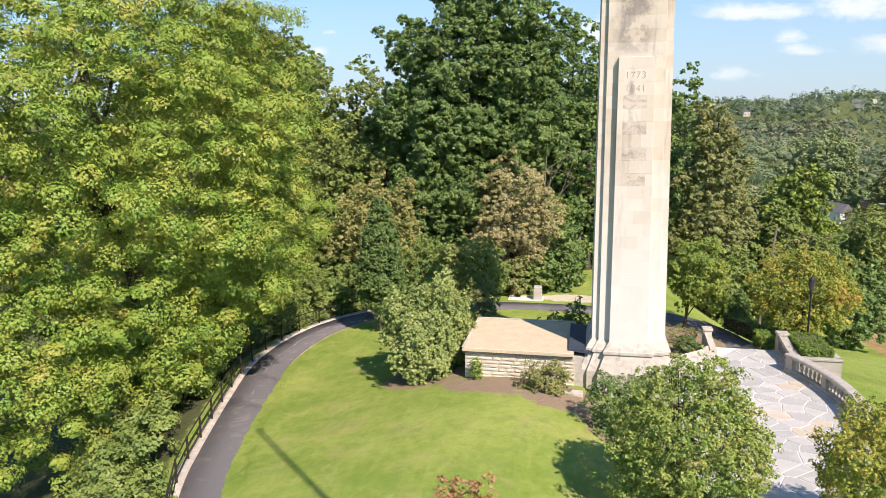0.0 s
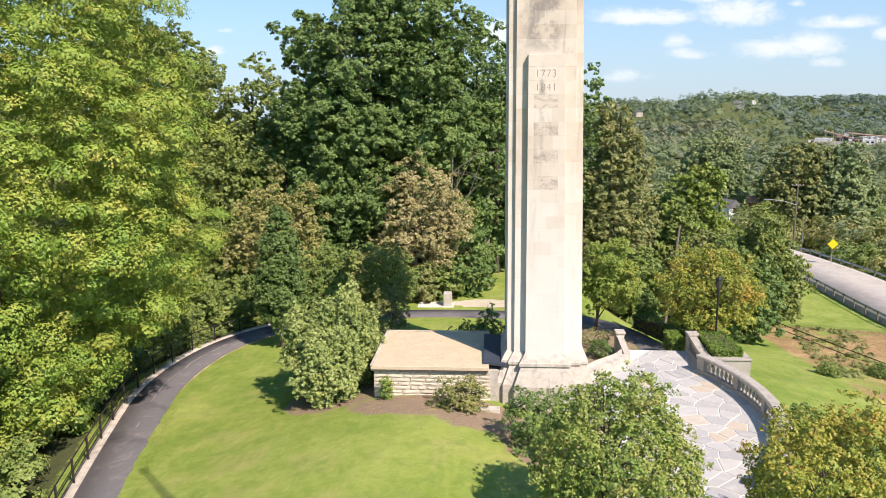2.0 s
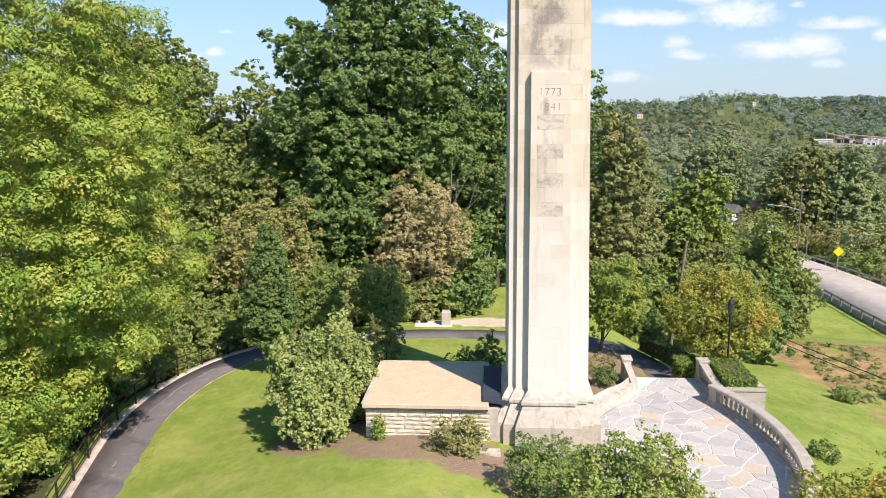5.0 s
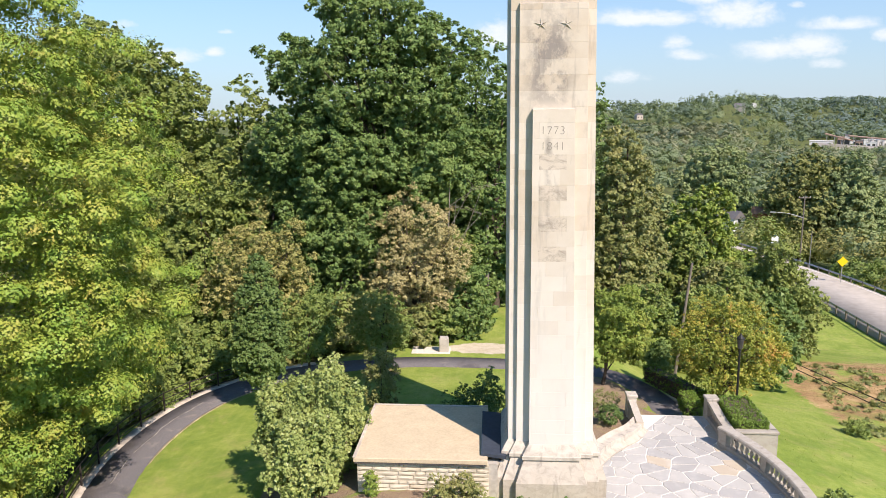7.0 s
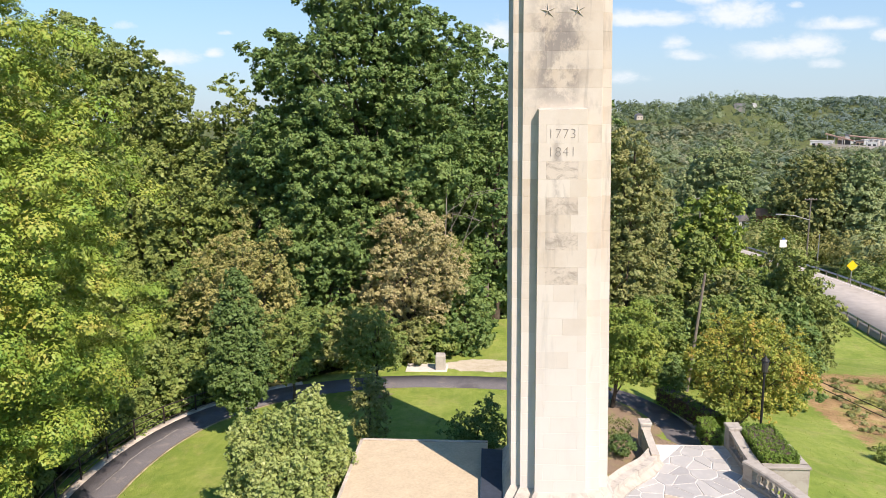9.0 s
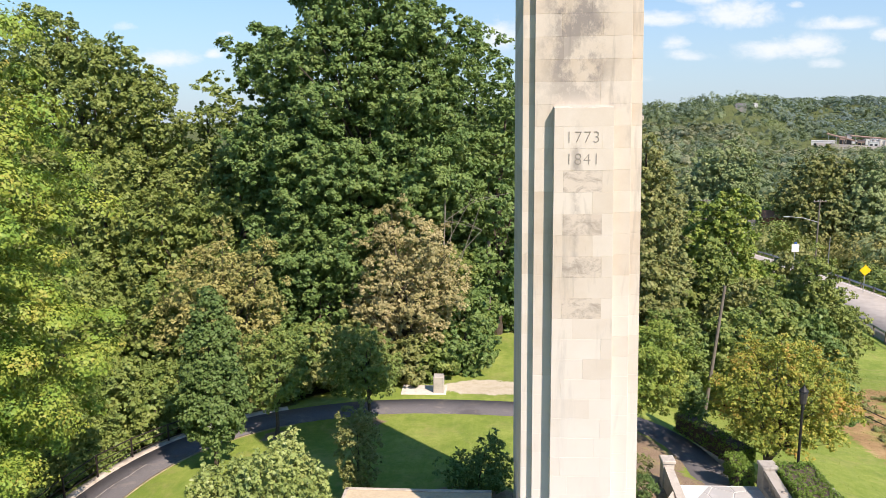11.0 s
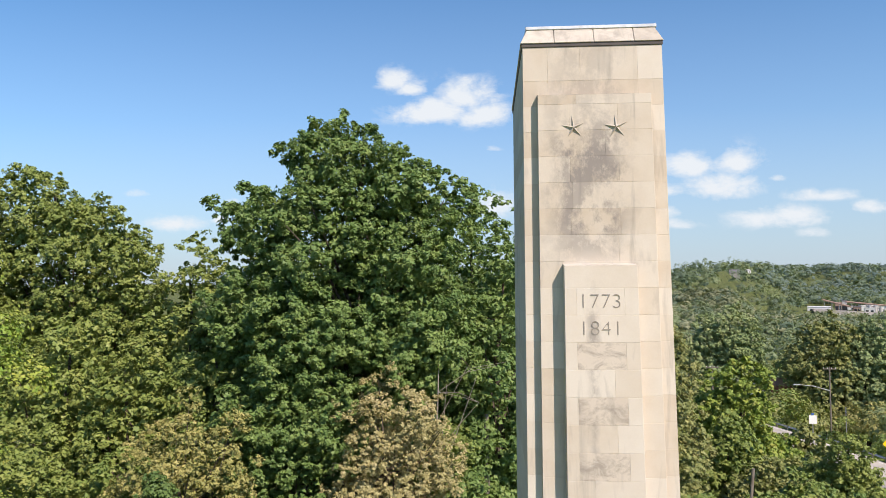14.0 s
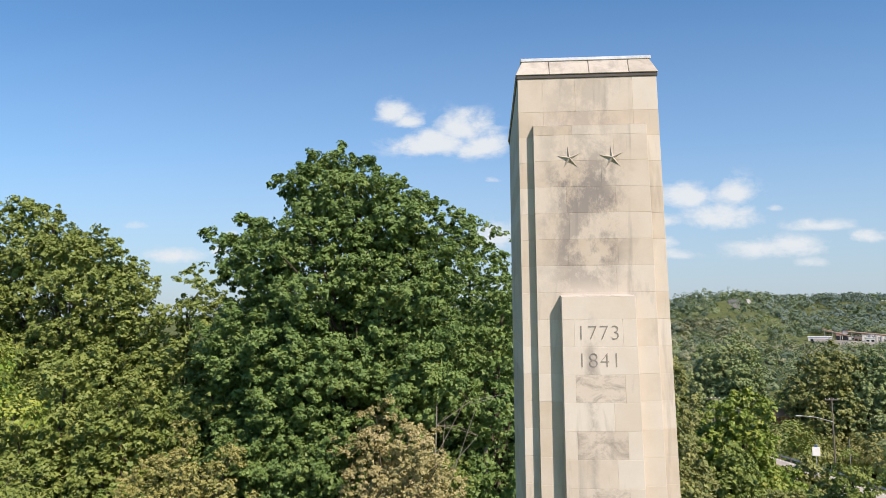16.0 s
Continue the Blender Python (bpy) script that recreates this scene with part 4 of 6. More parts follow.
low_wall = thing("curved_low_wall", "low limestone wall with broad sloping coping beside the obelisk", "wall")
line = spline([(2.75, 32.0), (3.4, 33.5), (4.3, 34.8), (5.3, 35.9), (5.95, 37.0)], 0.35)
nl_ = sides_of(line)
n = len(line)
lift = np.linspace(0.62, 0.42, n)
for name, lo, hi, zt0, zt1, mat in (("wall_body", -0.16, 0.30, 0.0, 0.0, M_STONE), ("coping", -0.40, 0.34, 0.05, 0.16, M_STONE)):
    a, b = line + nl_ * lo, line + nl_ * hi
    if name == "wall_body":
        za, zb, zl = lift, lift, np.full(n, -0.3)
    else:
        za, zb, zl = lift - 0.42, lift + 0.14, lift - 0.40
    bm = bmesh.new()
    rows = []
    for i in range(n):
        rows.append([bm.verts.new((*a[i], zl[i] if name == "wall_body" else za[i] - 0.06)), bm.verts.new((*a[i], za[i])), bm.verts.new((*b[i], zb[i])), bm.verts.new((*b[i], zl[i]))])
    for p0, p1 in zip(rows, rows[1:]):
        for j in range(4):
            m = (j + 1) % 4
            bm.faces.new((p0[j], p1[j], p1[m], p0[m]))
    bm.faces.new(rows[0][::-1])
    bm.faces.new(rows[-1])
    part(name, bm, mat, low_wall)
pier(low_wall, 5.62, 6.08, 38.7, 39.2, -0.3, 1.05, M_STONE)
bm = bmesh.new()
v = [bm.verts.new((x, y, z)) for x in (5.68, 6.02) for y, z in ((36.6, -0.3), (38.7, -0.3), (38.7, 0.78), (37.6, 0.62), (36.6, 0.52))]
for i in range(5):
    j = (i + 1) % 5
    bm.faces.new((v[i], v[j], v[5 + j], v[5 + i]))
bm.faces.new(v[:5])
bm.faces.new(v[5:][::-1])
part("ramped_wing", bm, M_STONE, low_wall)


# ---- plants ----
nrng = np.random.default_rng(5)


def unit(v):
    return v / np.maximum(np.linalg.norm(v, axis=-1, keepdims=True), 1e-9)


def leaf_quads(centres, normals, size, tilt=0.55):
    """Pointed leaves at the centres, facing roughly along the normals."""
    n = len(centres)
    nor = unit(normals + nrng.normal(0, tilt, (n, 3)))
    u = unit(np.cross(nor, nrng.normal(0, 1, (n, 3))))
    w = np.cross(nor, u)
    s = (size * nrng.uniform(0.65, 1.3, n))[:, None]
    a = centres - u * s * 0.42 + w * s * 0.45
    b = centres - u * s * 0.42 - w * s * 0.45
    verts = np.stack([a, b, centres + u * s * 0.58], 1).reshape(-1, 3)
    return verts, np.arange(3 * n).reshape(-1, 3)


def clump_leaves(centres, radius, per, size, flat=0.6, up=0.5, tilt=0.55, fill=0.35):
    """Loose round tufts of leaves about the centres."""
    k = len(centres)
    d = unit(nrng.normal(0, 1, (k, per, 3)))
    r = nrng.uniform(fill, 1.0, (k, per, 1)) ** 0.6
    rad = np.asarray(radius).reshape(-1, 1, 1) * nrng.uniform(0.7, 1.25, (k, 1, 1))
    off = d * r * rad * np.array([1, 1, flat])
    pos = (centres[:, None, :] + off).reshape(-1, 3)
    nor = d + np.array([0, 0, up])
    return leaf_quads(pos, unit(nor).reshape(-1, 3), size, tilt)


def sprays(centres, outs, radius, per, size, flat=0.7, up=0.5, tilt=0.4, twigs=10, tuft=0.27, knob=0.6, hollow=0.05):
    """Boughs: each a spray of twig ends spread about its centre toward the light, each twig end a rosette of leaves."""
    k = len(centres)
    own = radius * nrng.uniform(0.6, 1.35, (k, 1, 1))
    face = unit(outs + np.array([0, 0, 0.55]))[:, None, :]
    d = unit(nrng.normal(0, 1, (k, twigs, 3)))
    along = (d * face).sum(2, keepdims=True)
    d = np.where((along < 0) & (nrng.uniform(0, 1, (k, twigs, 1)) < 0.8 + 0.2 * hollow), d - 2 * along * face, d)
    ends = centres[:, None, :] + d * own * np.sqrt(nrng.uniform(hollow, 1.0, (k, twigs, 1))) * np.array([1, 1, flat])
    n = max(3, per // twigs)
    e = unit(nrng.normal(0, 1, (k, twigs, n, 3)))
    reach = radius * tuft * nrng.uniform(0.6, 1.4, (k, twigs, 1, 1))
    pos = ends[:, :, None, :] + e * reach * np.sqrt(nrng.uniform(min(0.6, knob ** 4), 1.0, (k, twigs, n, 1))) * np.array([1, 1, 0.75])
    nor = knob * e + 0.5 * face[:, :, None, :] + np.array([0, 0, up])
    return leaf_quads(pos.reshape(-1, 3), unit(nor.reshape(-1, 3)), size, tilt)


def cushions(centres, outs, radius, per, size, flat=0.6, up=0.5, tilt=0.3):
    """Broad domed sprays, knobbly with leaf rosettes and open toward the heart of the crown."""
    k = len(centres)
    d = unit(nrng.normal(0, 1, (k, per, 3)))
    face = unit(outs + np.array([0, 0, 0.9]))[:, None, :]
    along = (d * face).sum(2, keepdims=True)
    d = np.where((along < 0) & (nrng.uniform(0, 1, (k, per, 1)) < 0.95), d - 2 * along * face, d)
    a, b, c = (nrng.uniform(0, 6.28, (k, 1)) for _ in range(3))
    knobs = np.sin(d[..., 0] * 7 + a) * np.sin(d[..., 1] * 7 + b) + 0.6 * np.sin(d[..., 2] * 9 + c) * np.sin(d[..., 0] * 11 + b)
    r = nrng.uniform(0.5, 1.0, (k, per)) ** 0.6 * (1 + 0.30 * knobs)
    off = d * r[..., None] * radius * nrng.uniform(0.6, 1.4, (k, 1, 1)) * np.array([1, 1, flat])
    pos = (centres[:, None, :] + off).reshape(-1, 3)
    return leaf_quads(pos, unit(d + np.array([0, 0, up])).reshape(-1, 3), size, tilt)


def lobe_points(lobes, n, shell=0.45, rough=0.16, gap=0.0, keep_clear=None):
    """Places of twig ends in a union of egg-shaped lobes, denser toward the outside, none deep inside another lobe,
    and their outward directions."""
    vol = np.array([(rx * ry * rz) ** 0.67 for _, _, _, rx, ry, rz in lobes])
    got, outs = [], []
    for lobe, share in zip(lobes, vol / vol.sum()):
        c, rad = np.array(lobe[:3]), np.array(lobe[3:])
        m = int(n * share * 1.3) + 2
        d = unit(nrng.normal(0, 1, (m, 3)))
        ph = nrng.uniform(0, 6.28, 6)
        wob = 1 + rough * (np.sin(d[:, 0] * 5 + ph[0]) * np.sin(d[:, 2] * 6 + ph[1]) + 0.7 * np.sin(d[:, 1] * 8 + ph[2]) * np.sin(d[:, 2] * 10 + ph[3]))
        r = nrng.uniform(shell, 1.0, m) ** 0.5
        p = c + d * (r * wob)[:, None] * rad
        keep = np.ones(m, bool)
        for other in lobes:
            if other is not lobe:
                keep &= (((p - np.array(other[:3])) / np.array(other[3:])) ** 2).sum(1) > 0.55
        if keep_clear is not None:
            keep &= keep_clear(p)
        got.append(p[keep])
        outs.append(unit(d / rad)[keep])
    p, o = np.concatenate(got), np.concatenate(outs)
    if gap:                              # twig ends keep their distance
        order = nrng.permutation(len(p))
        p, o = p[order], o[order]
        near = ((p[:, None, :] - p[None, :, :]) ** 2).sum(2) < gap * gap
        alive = np.ones(len(p), bool)
        for i in range(len(p)):
            if alive[i]:
                alive[i + 1:] &= ~near[i, i + 1:]
        p, o = p[alive], o[alive]
    return p, o


def limbs(bm, base, top, radius, tips, count, r):
    """A slightly crooked tapering trunk with limbs toward some twig ends."""
    base, top = Vector(base), Vector(top)
    n = 6
    spine = [base.lerp(top, i / n) + Vector((r.uniform(-1, 1), r.uniform(-1, 1), 0)) * radius * (0.0 if i == 0 else 0.7) for i in range(n + 1)]
    rad = [radius * (1.25 if i == 0 else 1 - 0.8 * i / n) for i in range(n + 1)]
    for i in range(n):
        tube(bm, spine[i], spine[i + 1], rad[i], rad[i + 1], 8, i == 0)
    for _ in range(count):
        tip = Vector(tips[r.randrange(len(tips))])
        k = min(n - 1, max(1, int(n * r.uniform(0.25, 0.95))))
        a = spine[k]
        midp = a.lerp(tip, 0.5) + Vector((0, 0, (tip - a).length * r.uniform(-0.02, 0.12)))
        r0 = rad[k] * 0.5
        tube(bm, a, midp, r0, r0 * 0.55, 5, False)
        tube(bm, midp, tip, r0 * 0.55, max(0.012, r0 * 0.12), 5, False)


def tree(name, label, category, base, lobes, mat, clumps, per, size, clump=0.7, trunk=0.25, limb_count=14, flat=0.8, up=0.45, tilt=0.4,
         shell=0.45, rough=0.16, bark=None, top=None, group="", crown="crown", gap=0.7, keep_clear=None, twigs=10, tuft=0.27, knob=0.7, heart_share=0.3, hollow=0.05):
    r = random.Random(len(label) * 31 + int(base[0] * 10) + int(base[1] * 7))
    base = (base[0], base[1], gz(base[0], base[1]) - 0.1 if len(base) < 3 else base[2])
    ob = thing(name, label, category, group)
    pts, outs = lobe_points(lobes, clumps, shell, rough, gap * clump, keep_clear)
    v, f = cushions(pts, outs, clump, int(per * 1.7), size * 0.8, flat, up, tilt) if hollow > 0.5 else sprays(pts, outs, clump, int(per * 1.7), size * 0.8, flat, up, tilt, twigs, tuft, knob, hollow)
    if clump > 0.4:                      # the shaded inner foliage behind the tufts
        heart = [(a, b, c - 0.08 * rz, rx * 0.68, ry * 0.68, rz * 0.72) for a, b, c, rx, ry, rz in lobes]
        ip, _ = lobe_points(heart, clumps * heart_share, 0.3, rough, clump, keep_clear)
        v2, f2 = clump_leaves(ip, np.full(len(ip), clump * 1.2), max(24, int(per * 0.4)), size * 1.15, 0.9, 0.2, 0.9, 0.2)
        f = np.concatenate([f, f2 + len(v)])
        v = np.concatenate([v, v2])
    put_mesh(crown, v, f, mat, ob)
    if trunk:
        hi = max(l[2] + l[5] * 0.45 for l in lobes)
        cx_ = sum(l[0] for l in lobes[:2]) / len(lobes[:2])
        cy_ = sum(l[1] for l in lobes[:2]) / len(lobes[:2])
        bm = bmesh.new()
        limbs(bm, base, top or (cx_, cy_, hi), trunk, pts.tolist(), limb_count, r)
        part("trunk", bm, bark or M_BARK, ob)
    return ob


def keeps_path_in_view(p):
    """Keeps the footpath in the camera's view: boughs inside the railing stay only high up."""
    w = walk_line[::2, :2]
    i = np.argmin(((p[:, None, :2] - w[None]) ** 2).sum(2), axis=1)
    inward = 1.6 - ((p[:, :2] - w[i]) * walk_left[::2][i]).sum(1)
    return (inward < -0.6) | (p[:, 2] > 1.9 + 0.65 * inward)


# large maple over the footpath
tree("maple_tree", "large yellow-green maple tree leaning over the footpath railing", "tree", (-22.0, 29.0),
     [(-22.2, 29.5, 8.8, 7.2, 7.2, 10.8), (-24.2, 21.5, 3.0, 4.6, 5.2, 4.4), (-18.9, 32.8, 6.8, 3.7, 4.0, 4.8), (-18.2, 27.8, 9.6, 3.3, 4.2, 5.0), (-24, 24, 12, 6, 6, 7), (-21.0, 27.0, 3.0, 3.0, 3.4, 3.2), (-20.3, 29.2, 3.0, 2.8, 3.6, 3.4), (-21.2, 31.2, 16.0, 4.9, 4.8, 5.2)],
     L_MAPLE, 4200, 330, 0.125, 0.80, 0.55, 10, flat=0.66, up=0.4, tilt=0.24, shell=0.6, rough=0.2, gap=1.16, keep_clear=keeps_path_in_view, heart_share=0.16, hollow=1.0)
# the great dark tree behind, with the lighter boughs at its foot
tree("oak_tree", "tall dark green broadleaf tree rising above the woods", "tree", (-10.0, 58.5),
     [(-10.6, 58, 22.2, 2.8, 2.6, 2.6), (-7.1, 57.6, 20.7, 2.2, 2.3, 2.4), (-4.0, 57.5, 18.9, 1.7, 1.8, 2.2), (-15.4, 57.5, 18.6, 2.3, 2.2, 2.1), (-11.3, 58, 17.4, 4.4, 4.0, 3.6),
      (-6.8, 57.5, 16.0, 3.4, 3.4, 3.3), (-11.8, 57, 12.2, 4.8, 4.0, 3.4), (-5.8, 57, 11.6, 3.0, 3.2, 3.0), (-15.0, 57.5, 13.8, 2.6, 3, 2.4)],
     L_OAK, 2300, 230, 0.235, 0.95, 0.5, 34, flat=0.8, up=0.5, rough=0.26, gap=1.0, shell=0.45, twigs=11, tuft=0.26, heart_share=0.22)
tree("broadleaf_tree", "green broadleaf tree below the tall dark tree", "tree", (-12.8, 54.8),
     [(-13.6, 54.6, 7.2, 2.9, 2.6, 2.6), (-10.8, 54.8, 7.0, 2.4, 2.4, 3.0), (-14.6, 54.4, 4.6, 2.4, 2.2, 2.2)],
     L_OAK, 800, 170, 0.21, 0.8, 0.28, 14, flat=0.7, up=0.6, rough=0.24, gap=1.0, shell=0.45, twigs=10)
tree("conical_tree", "dark green broadly conical tree above the highway", "tree", (25.3, 70),
     [(25.5, 70, -3.2, 3.3, 3.1, 3.6), (25.1, 70, 0.2, 2.1, 2.0, 2.6), (24.9, 70, 2.2, 1.1, 1.1, 1.6)], L_TALL, 760, 100, 0.24, 0.7, 0.22, 14, rough=0.26, gap=1.0, shell=0.4)
tree("tall_tree", "tall green broadleaf tree at the edge of the woods", "tree", (-33, 68),
     [(-33.0, 68, 12.5, 5.6, 5.2, 8.0), (-36.0, 66.5, 20.6, 2.7, 2.6, 3.2), (-31.6, 66, 18.4, 2.9, 2.8, 2.8), (-28.4, 66, 15.8, 2.3, 2.4, 3.2), (-39.5, 67, 17.0, 2.8, 2.8, 4.0)],
     L_TALL, 1300, 130, 0.27, 0.95, 0.45, 24, rough=0.28, gap=1.0, shell=0.42, up=0.5, twigs=10)
tree("browning_tree", "rounded tree with brown autumn leaves", "tree", (-6.6, 54),
     [(-6.5, 53.6, 5.2, 3.0, 2.8, 4.3), (-8.2, 53, 3.6, 1.9, 1.9, 2.4), (-4.6, 53, 4.6, 1.7, 1.8, 2.6)], L_BROWN, 560, 90, 0.15, 0.55, 0.2, 34, rough=0.26, gap=0.95, twigs=9)
tree("tan_tree", "tree with tan and olive leaves", "tree", (-16.4, 50),
     [(-16.2, 50, 4.6, 2.6, 2.5, 3.8), (-18.3, 50, 3.6, 2.0, 2.0, 3.0)], L_GOLD, 420, 84, 0.165, 0.6, 0.18, 20, rough=0.28, gap=0.95, twigs=9)
tree("columnar_tree", "slender columnar dark green tree beside the footpath", "tree", (-13.7, 40.0),
     [(-13.65, 40, 2.9, 1.4, 1.35, 2.2), (-13.6, 40, 4.8, 1.1, 1.05, 2.2), (-13.5, 40, 6.5, 0.55, 0.55, 1.5)], L_COL, 620, 50, 0.15, 0.36, 0.10, 10, up=0.3, shell=0.4, rough=0.08, gap=0.5)
tree("small_tree", "round green lawn tree shaded by the obelisk", "tree", (-7.75, 45.5),
     [(-8.2, 45.4, 3.0, 1.45, 1.4, 1.7), (-7.3, 45.7, 2.3, 1.1, 1.1, 1.2), (-8.6, 45.3, 2.0, 1.0, 1.0, 0.9)], L_MID, 360, 60, 0.15, 0.46, 0.11, 12, shell=0.3, flat=1.0, rough=0.26, gap=0.85)
tree("small_tree", "light green young lawn tree near the footpath", "tree", (-12.1, 43.8),
     [(-12.3, 43.9, 2.8, 1.5, 1.5, 1.7), (-11.6, 44.0, 3.6, 1.2, 1.2, 1.5), (-12.9, 43.8, 2.2, 1.1, 1.1, 1.0)], L_MID, 340, 60, 0.15, 0.48, 0.10, 12, shell=0.25, rough=0.26, gap=0.85)
tree("small_tree", "round green tree behind the obelisk", "tree", (5.3, 44.6),
     [(6.0, 44.3, 3.0, 1.9, 1.8, 2.3)], L_YELLOW, 300, 66, 0.14, 0.42, 0.11, 12, shell=0.25, rough=0.24, gap=0.8)
tree("turning_tree", "round lawn tree with orange and yellow autumn leaves", "tree", (10.6, 41.6),
     [(11.5, 42, 3.1, 2.3, 2.2, 2.1), (12.8, 41.6, 2.4, 1.7, 1.6, 1.6), (10.2, 41.8, 2.6, 1.6, 1.5, 1.7), (11.2, 41.4, 1.5, 1.9, 1.5, 1.1)], L_ORANGE, 720, 60, 0.13, 0.44, 0.13, 60, shell=0.3, tilt=0.5, flat=1.0, rough=0.22, gap=0.8)
tree("conifer", "small dark green conifer", "tree", (9.1, 47.0), [(9.1, 47, -0.1, 0.65, 0.65, 0.9), (9.1, 47, 0.5, 0.4, 0.4, 0.9)], L_COL, 160, 50, 0.12, 0.22, 0.06, 4)
tree("pear_tree", "bushy light green pear tree beside the terrace", "tree", (2.0, 18.3),
     [(2.0, 18.2, 3.8, 1.95, 1.9, 1.7), (1.05, 18.3, 3.4, 1.1, 1.3, 1.4), (3.2, 18.0, 3.2, 1.1, 1.3, 1.3), (2.1, 17.9, 2.2, 1.9, 1.8, 1.5), (2.6, 18.4, 5.0, 0.8, 0.8, 0.9), (1.5, 18.5, 4.8, 0.8, 0.8, 0.9)],
     L_PEAR, 1500, 62, 0.092, 0.32, 0.09, 50, shell=0.3, up=0.35, tilt=0.6, flat=1.3, rough=0.2, gap=0.74, twigs=7, tuft=0.34)
tree("pear_tree", "bushy yellowing tree outside the balustrade", "tree", (8.0, 18.0),
     [(7.9, 18.0, 3.5, 2.1, 2.0, 1.7), (6.6, 17.6, 3.3, 1.1, 1.2, 1.3), (9.2, 18.2, 3.3, 1.6, 1.6, 1.5), (7.8, 17.8, 2.0, 1.9, 1.8, 1.3)], L_ORANGE, 1150, 56, 0.095, 0.32, 0.09, 40, shell=0.3, up=0.35, tilt=0.6, flat=1.3, rough=0.2, gap=0.75, twigs=7, tuft=0.34)
tree("young_tree", "young tree with reddish autumn leaves on the lawn", "tree", (-3.9, 14.5),
     [(-3.9, 14.5, 2.6, 0.9, 0.9, 0.9)], L_RED, 60, 50, 0.10, 0.3, 0.05, 8)
# shrubs
tree("lilac_bush", "large rounded pale green bush at the corner of the vault", "bush", (-8.25, 28.5),
     [(-8.25, 28.5, 2.55, 1.35, 1.2, 1.4), (-8.2, 28.5, 1.9, 1.15, 1.05, 1.1)], L_PALE, 800, 40, 0.125, 0.30, 0.06, 8, shell=0.5, up=0.35, rough=0.24, flat=1.3, gap=0.68, tilt=0.45, twigs=6, tuft=0.36)
tree("lilac_bush", "tall pale green bush beside the vault", "bush", (-8.3, 30.7),
     [(-9.3, 30.4, 2.9, 1.35, 1.25, 1.8), (-7.65, 30.8, 3.05, 1.2, 1.2, 1.95)], L_PALE, 1000, 40, 0.125, 0.30, 0.06, 8, shell=0.5, up=0.35, rough=0.26, flat=1.3, gap=0.68, tilt=0.45, twigs=6, tuft=0.36)
tree("garden_shrub", "small loose shrub against the vault wall", "shrub", (-2.5, 26.7),
     [(-2.5, 26.7, 1.9, 1.0, 0.8, 0.8)], L_OLIVE, 120, 50, 0.09, 0.24, 0.04, 12, shell=0.2)
tree("garden_shrub", "upright dark shrub at the foot of the obelisk", "shrub", (0.2, 24.0),
     [(0.2, 24.0, 1.8, 1.0, 0.9, 1.2), (-0.2, 24.0, 2.4, 0.6, 0.6, 0.8), (0.9, 24.2, 2.2, 0.7, 0.7, 0.9)], L_OAK, 230, 50, 0.085, 0.24, 0.04, 8, shell=0.2, flat=1.3, rough=0.25)
tree("upright_shrub", "narrow upright shrub behind the vault", "shrub", (-6.6, 36.6),
     [(-6.6, 36.5, 2.3, 0.8, 0.8, 2.0)], L_OLIVE, 150, 50, 0.10, 0.28, 0.05, 10, shell=0.2)
tree("garden_shrub", "spreading dark green shrub behind the vault", "shrub", (-2.0, 37.2),
     [(-1.9, 37.2, 1.1, 1.5, 0.9, 0.8), (-1.3, 37.2, 1.9, 0.5, 0.5, 0.9)], L_OAK, 170, 50, 0.10, 0.26, 0.04, 8, shell=0.2)
tree("garden_shrub", "small blue-green shrub in the mulch bed", "shrub", (4.6, 37.8), [(4.6, 37.8, 0.35, 0.55, 0.5, 0.45)], L_COL, 60, 50, 0.07, 0.18, 0.0)
tree("garden_shrub", "low reddish shrub in the mulch bed", "shrub", (4.6, 39.6), [(4.6, 39.6, 0.4, 0.8, 0.6, 0.45)], L_TAN, 60, 40, 0.07, 0.2, 0.0)
tree("climbing_plant", "small yellow-green climber against the vault wall", "plant", (-5.7, 27.5), [(-5.6, 27.6, 1.75, 0.22, 0.16, 0.6)], L_YELLOW, 40, 40, 0.08, 0.16, 0.0)


for sx, sy, r in ((13.4, 27.6, 0.75), (12.9, 31.6, 0.5), (14.2, 25.6, 0.6), (19.5, 43.5, 0.55), (24.0, 46.0, 0.6)):
    sz = gz(sx, sy)
    tree("garden_shrub", "low green shrub on the grass slope", "shrub", (sx, sy), [(sx, sy, sz + r * 0.7, r, r, r * 0.8)], L_MID, int(90 * r), 50, 0.11, 0.26, 0.0)


def hedge(name, label, x0, x1, y0, y1, z0, z1, n, at=(0, 0), turn=0):
    ob = thing(name, label, "hedge")
    ob.matrix_basis = pose(at[0], at[1], 0, 0, 0, turn)
    p = np.c_[nrng.uniform(x0, x1, n), nrng.uniform(y0, y1, n), nrng.uniform(z0, z1, n)]
    face = nrng.integers(0, 5, n)
    p[face == 0, 0], p[face == 1, 0] = x0, x1
    p[face == 2, 1], p[face == 3, 1] = y0, y1
    p[face == 4, 2] = z1
    nor = np.zeros((n, 3))
    nor[face == 0, 0], nor[face == 1, 0], nor[face == 2, 1], nor[face == 3, 1], nor[face == 4, 2] = -1, 1, -1, 1, 1
    v, f = clump_leaves(p, np.full(n, 0.09), 12, 0.06, 0.8, 0.5, 0.6)
    put_mesh("foliage", v, f, L_HEDGE, ob)
    bm = bmesh.new()
    box(bm, x0 + 0.06, x1 - 0.06, y0 + 0.06, y1 - 0.06, z0, z1 - 0.06)
    part("core", bm, M_BARK, ob)


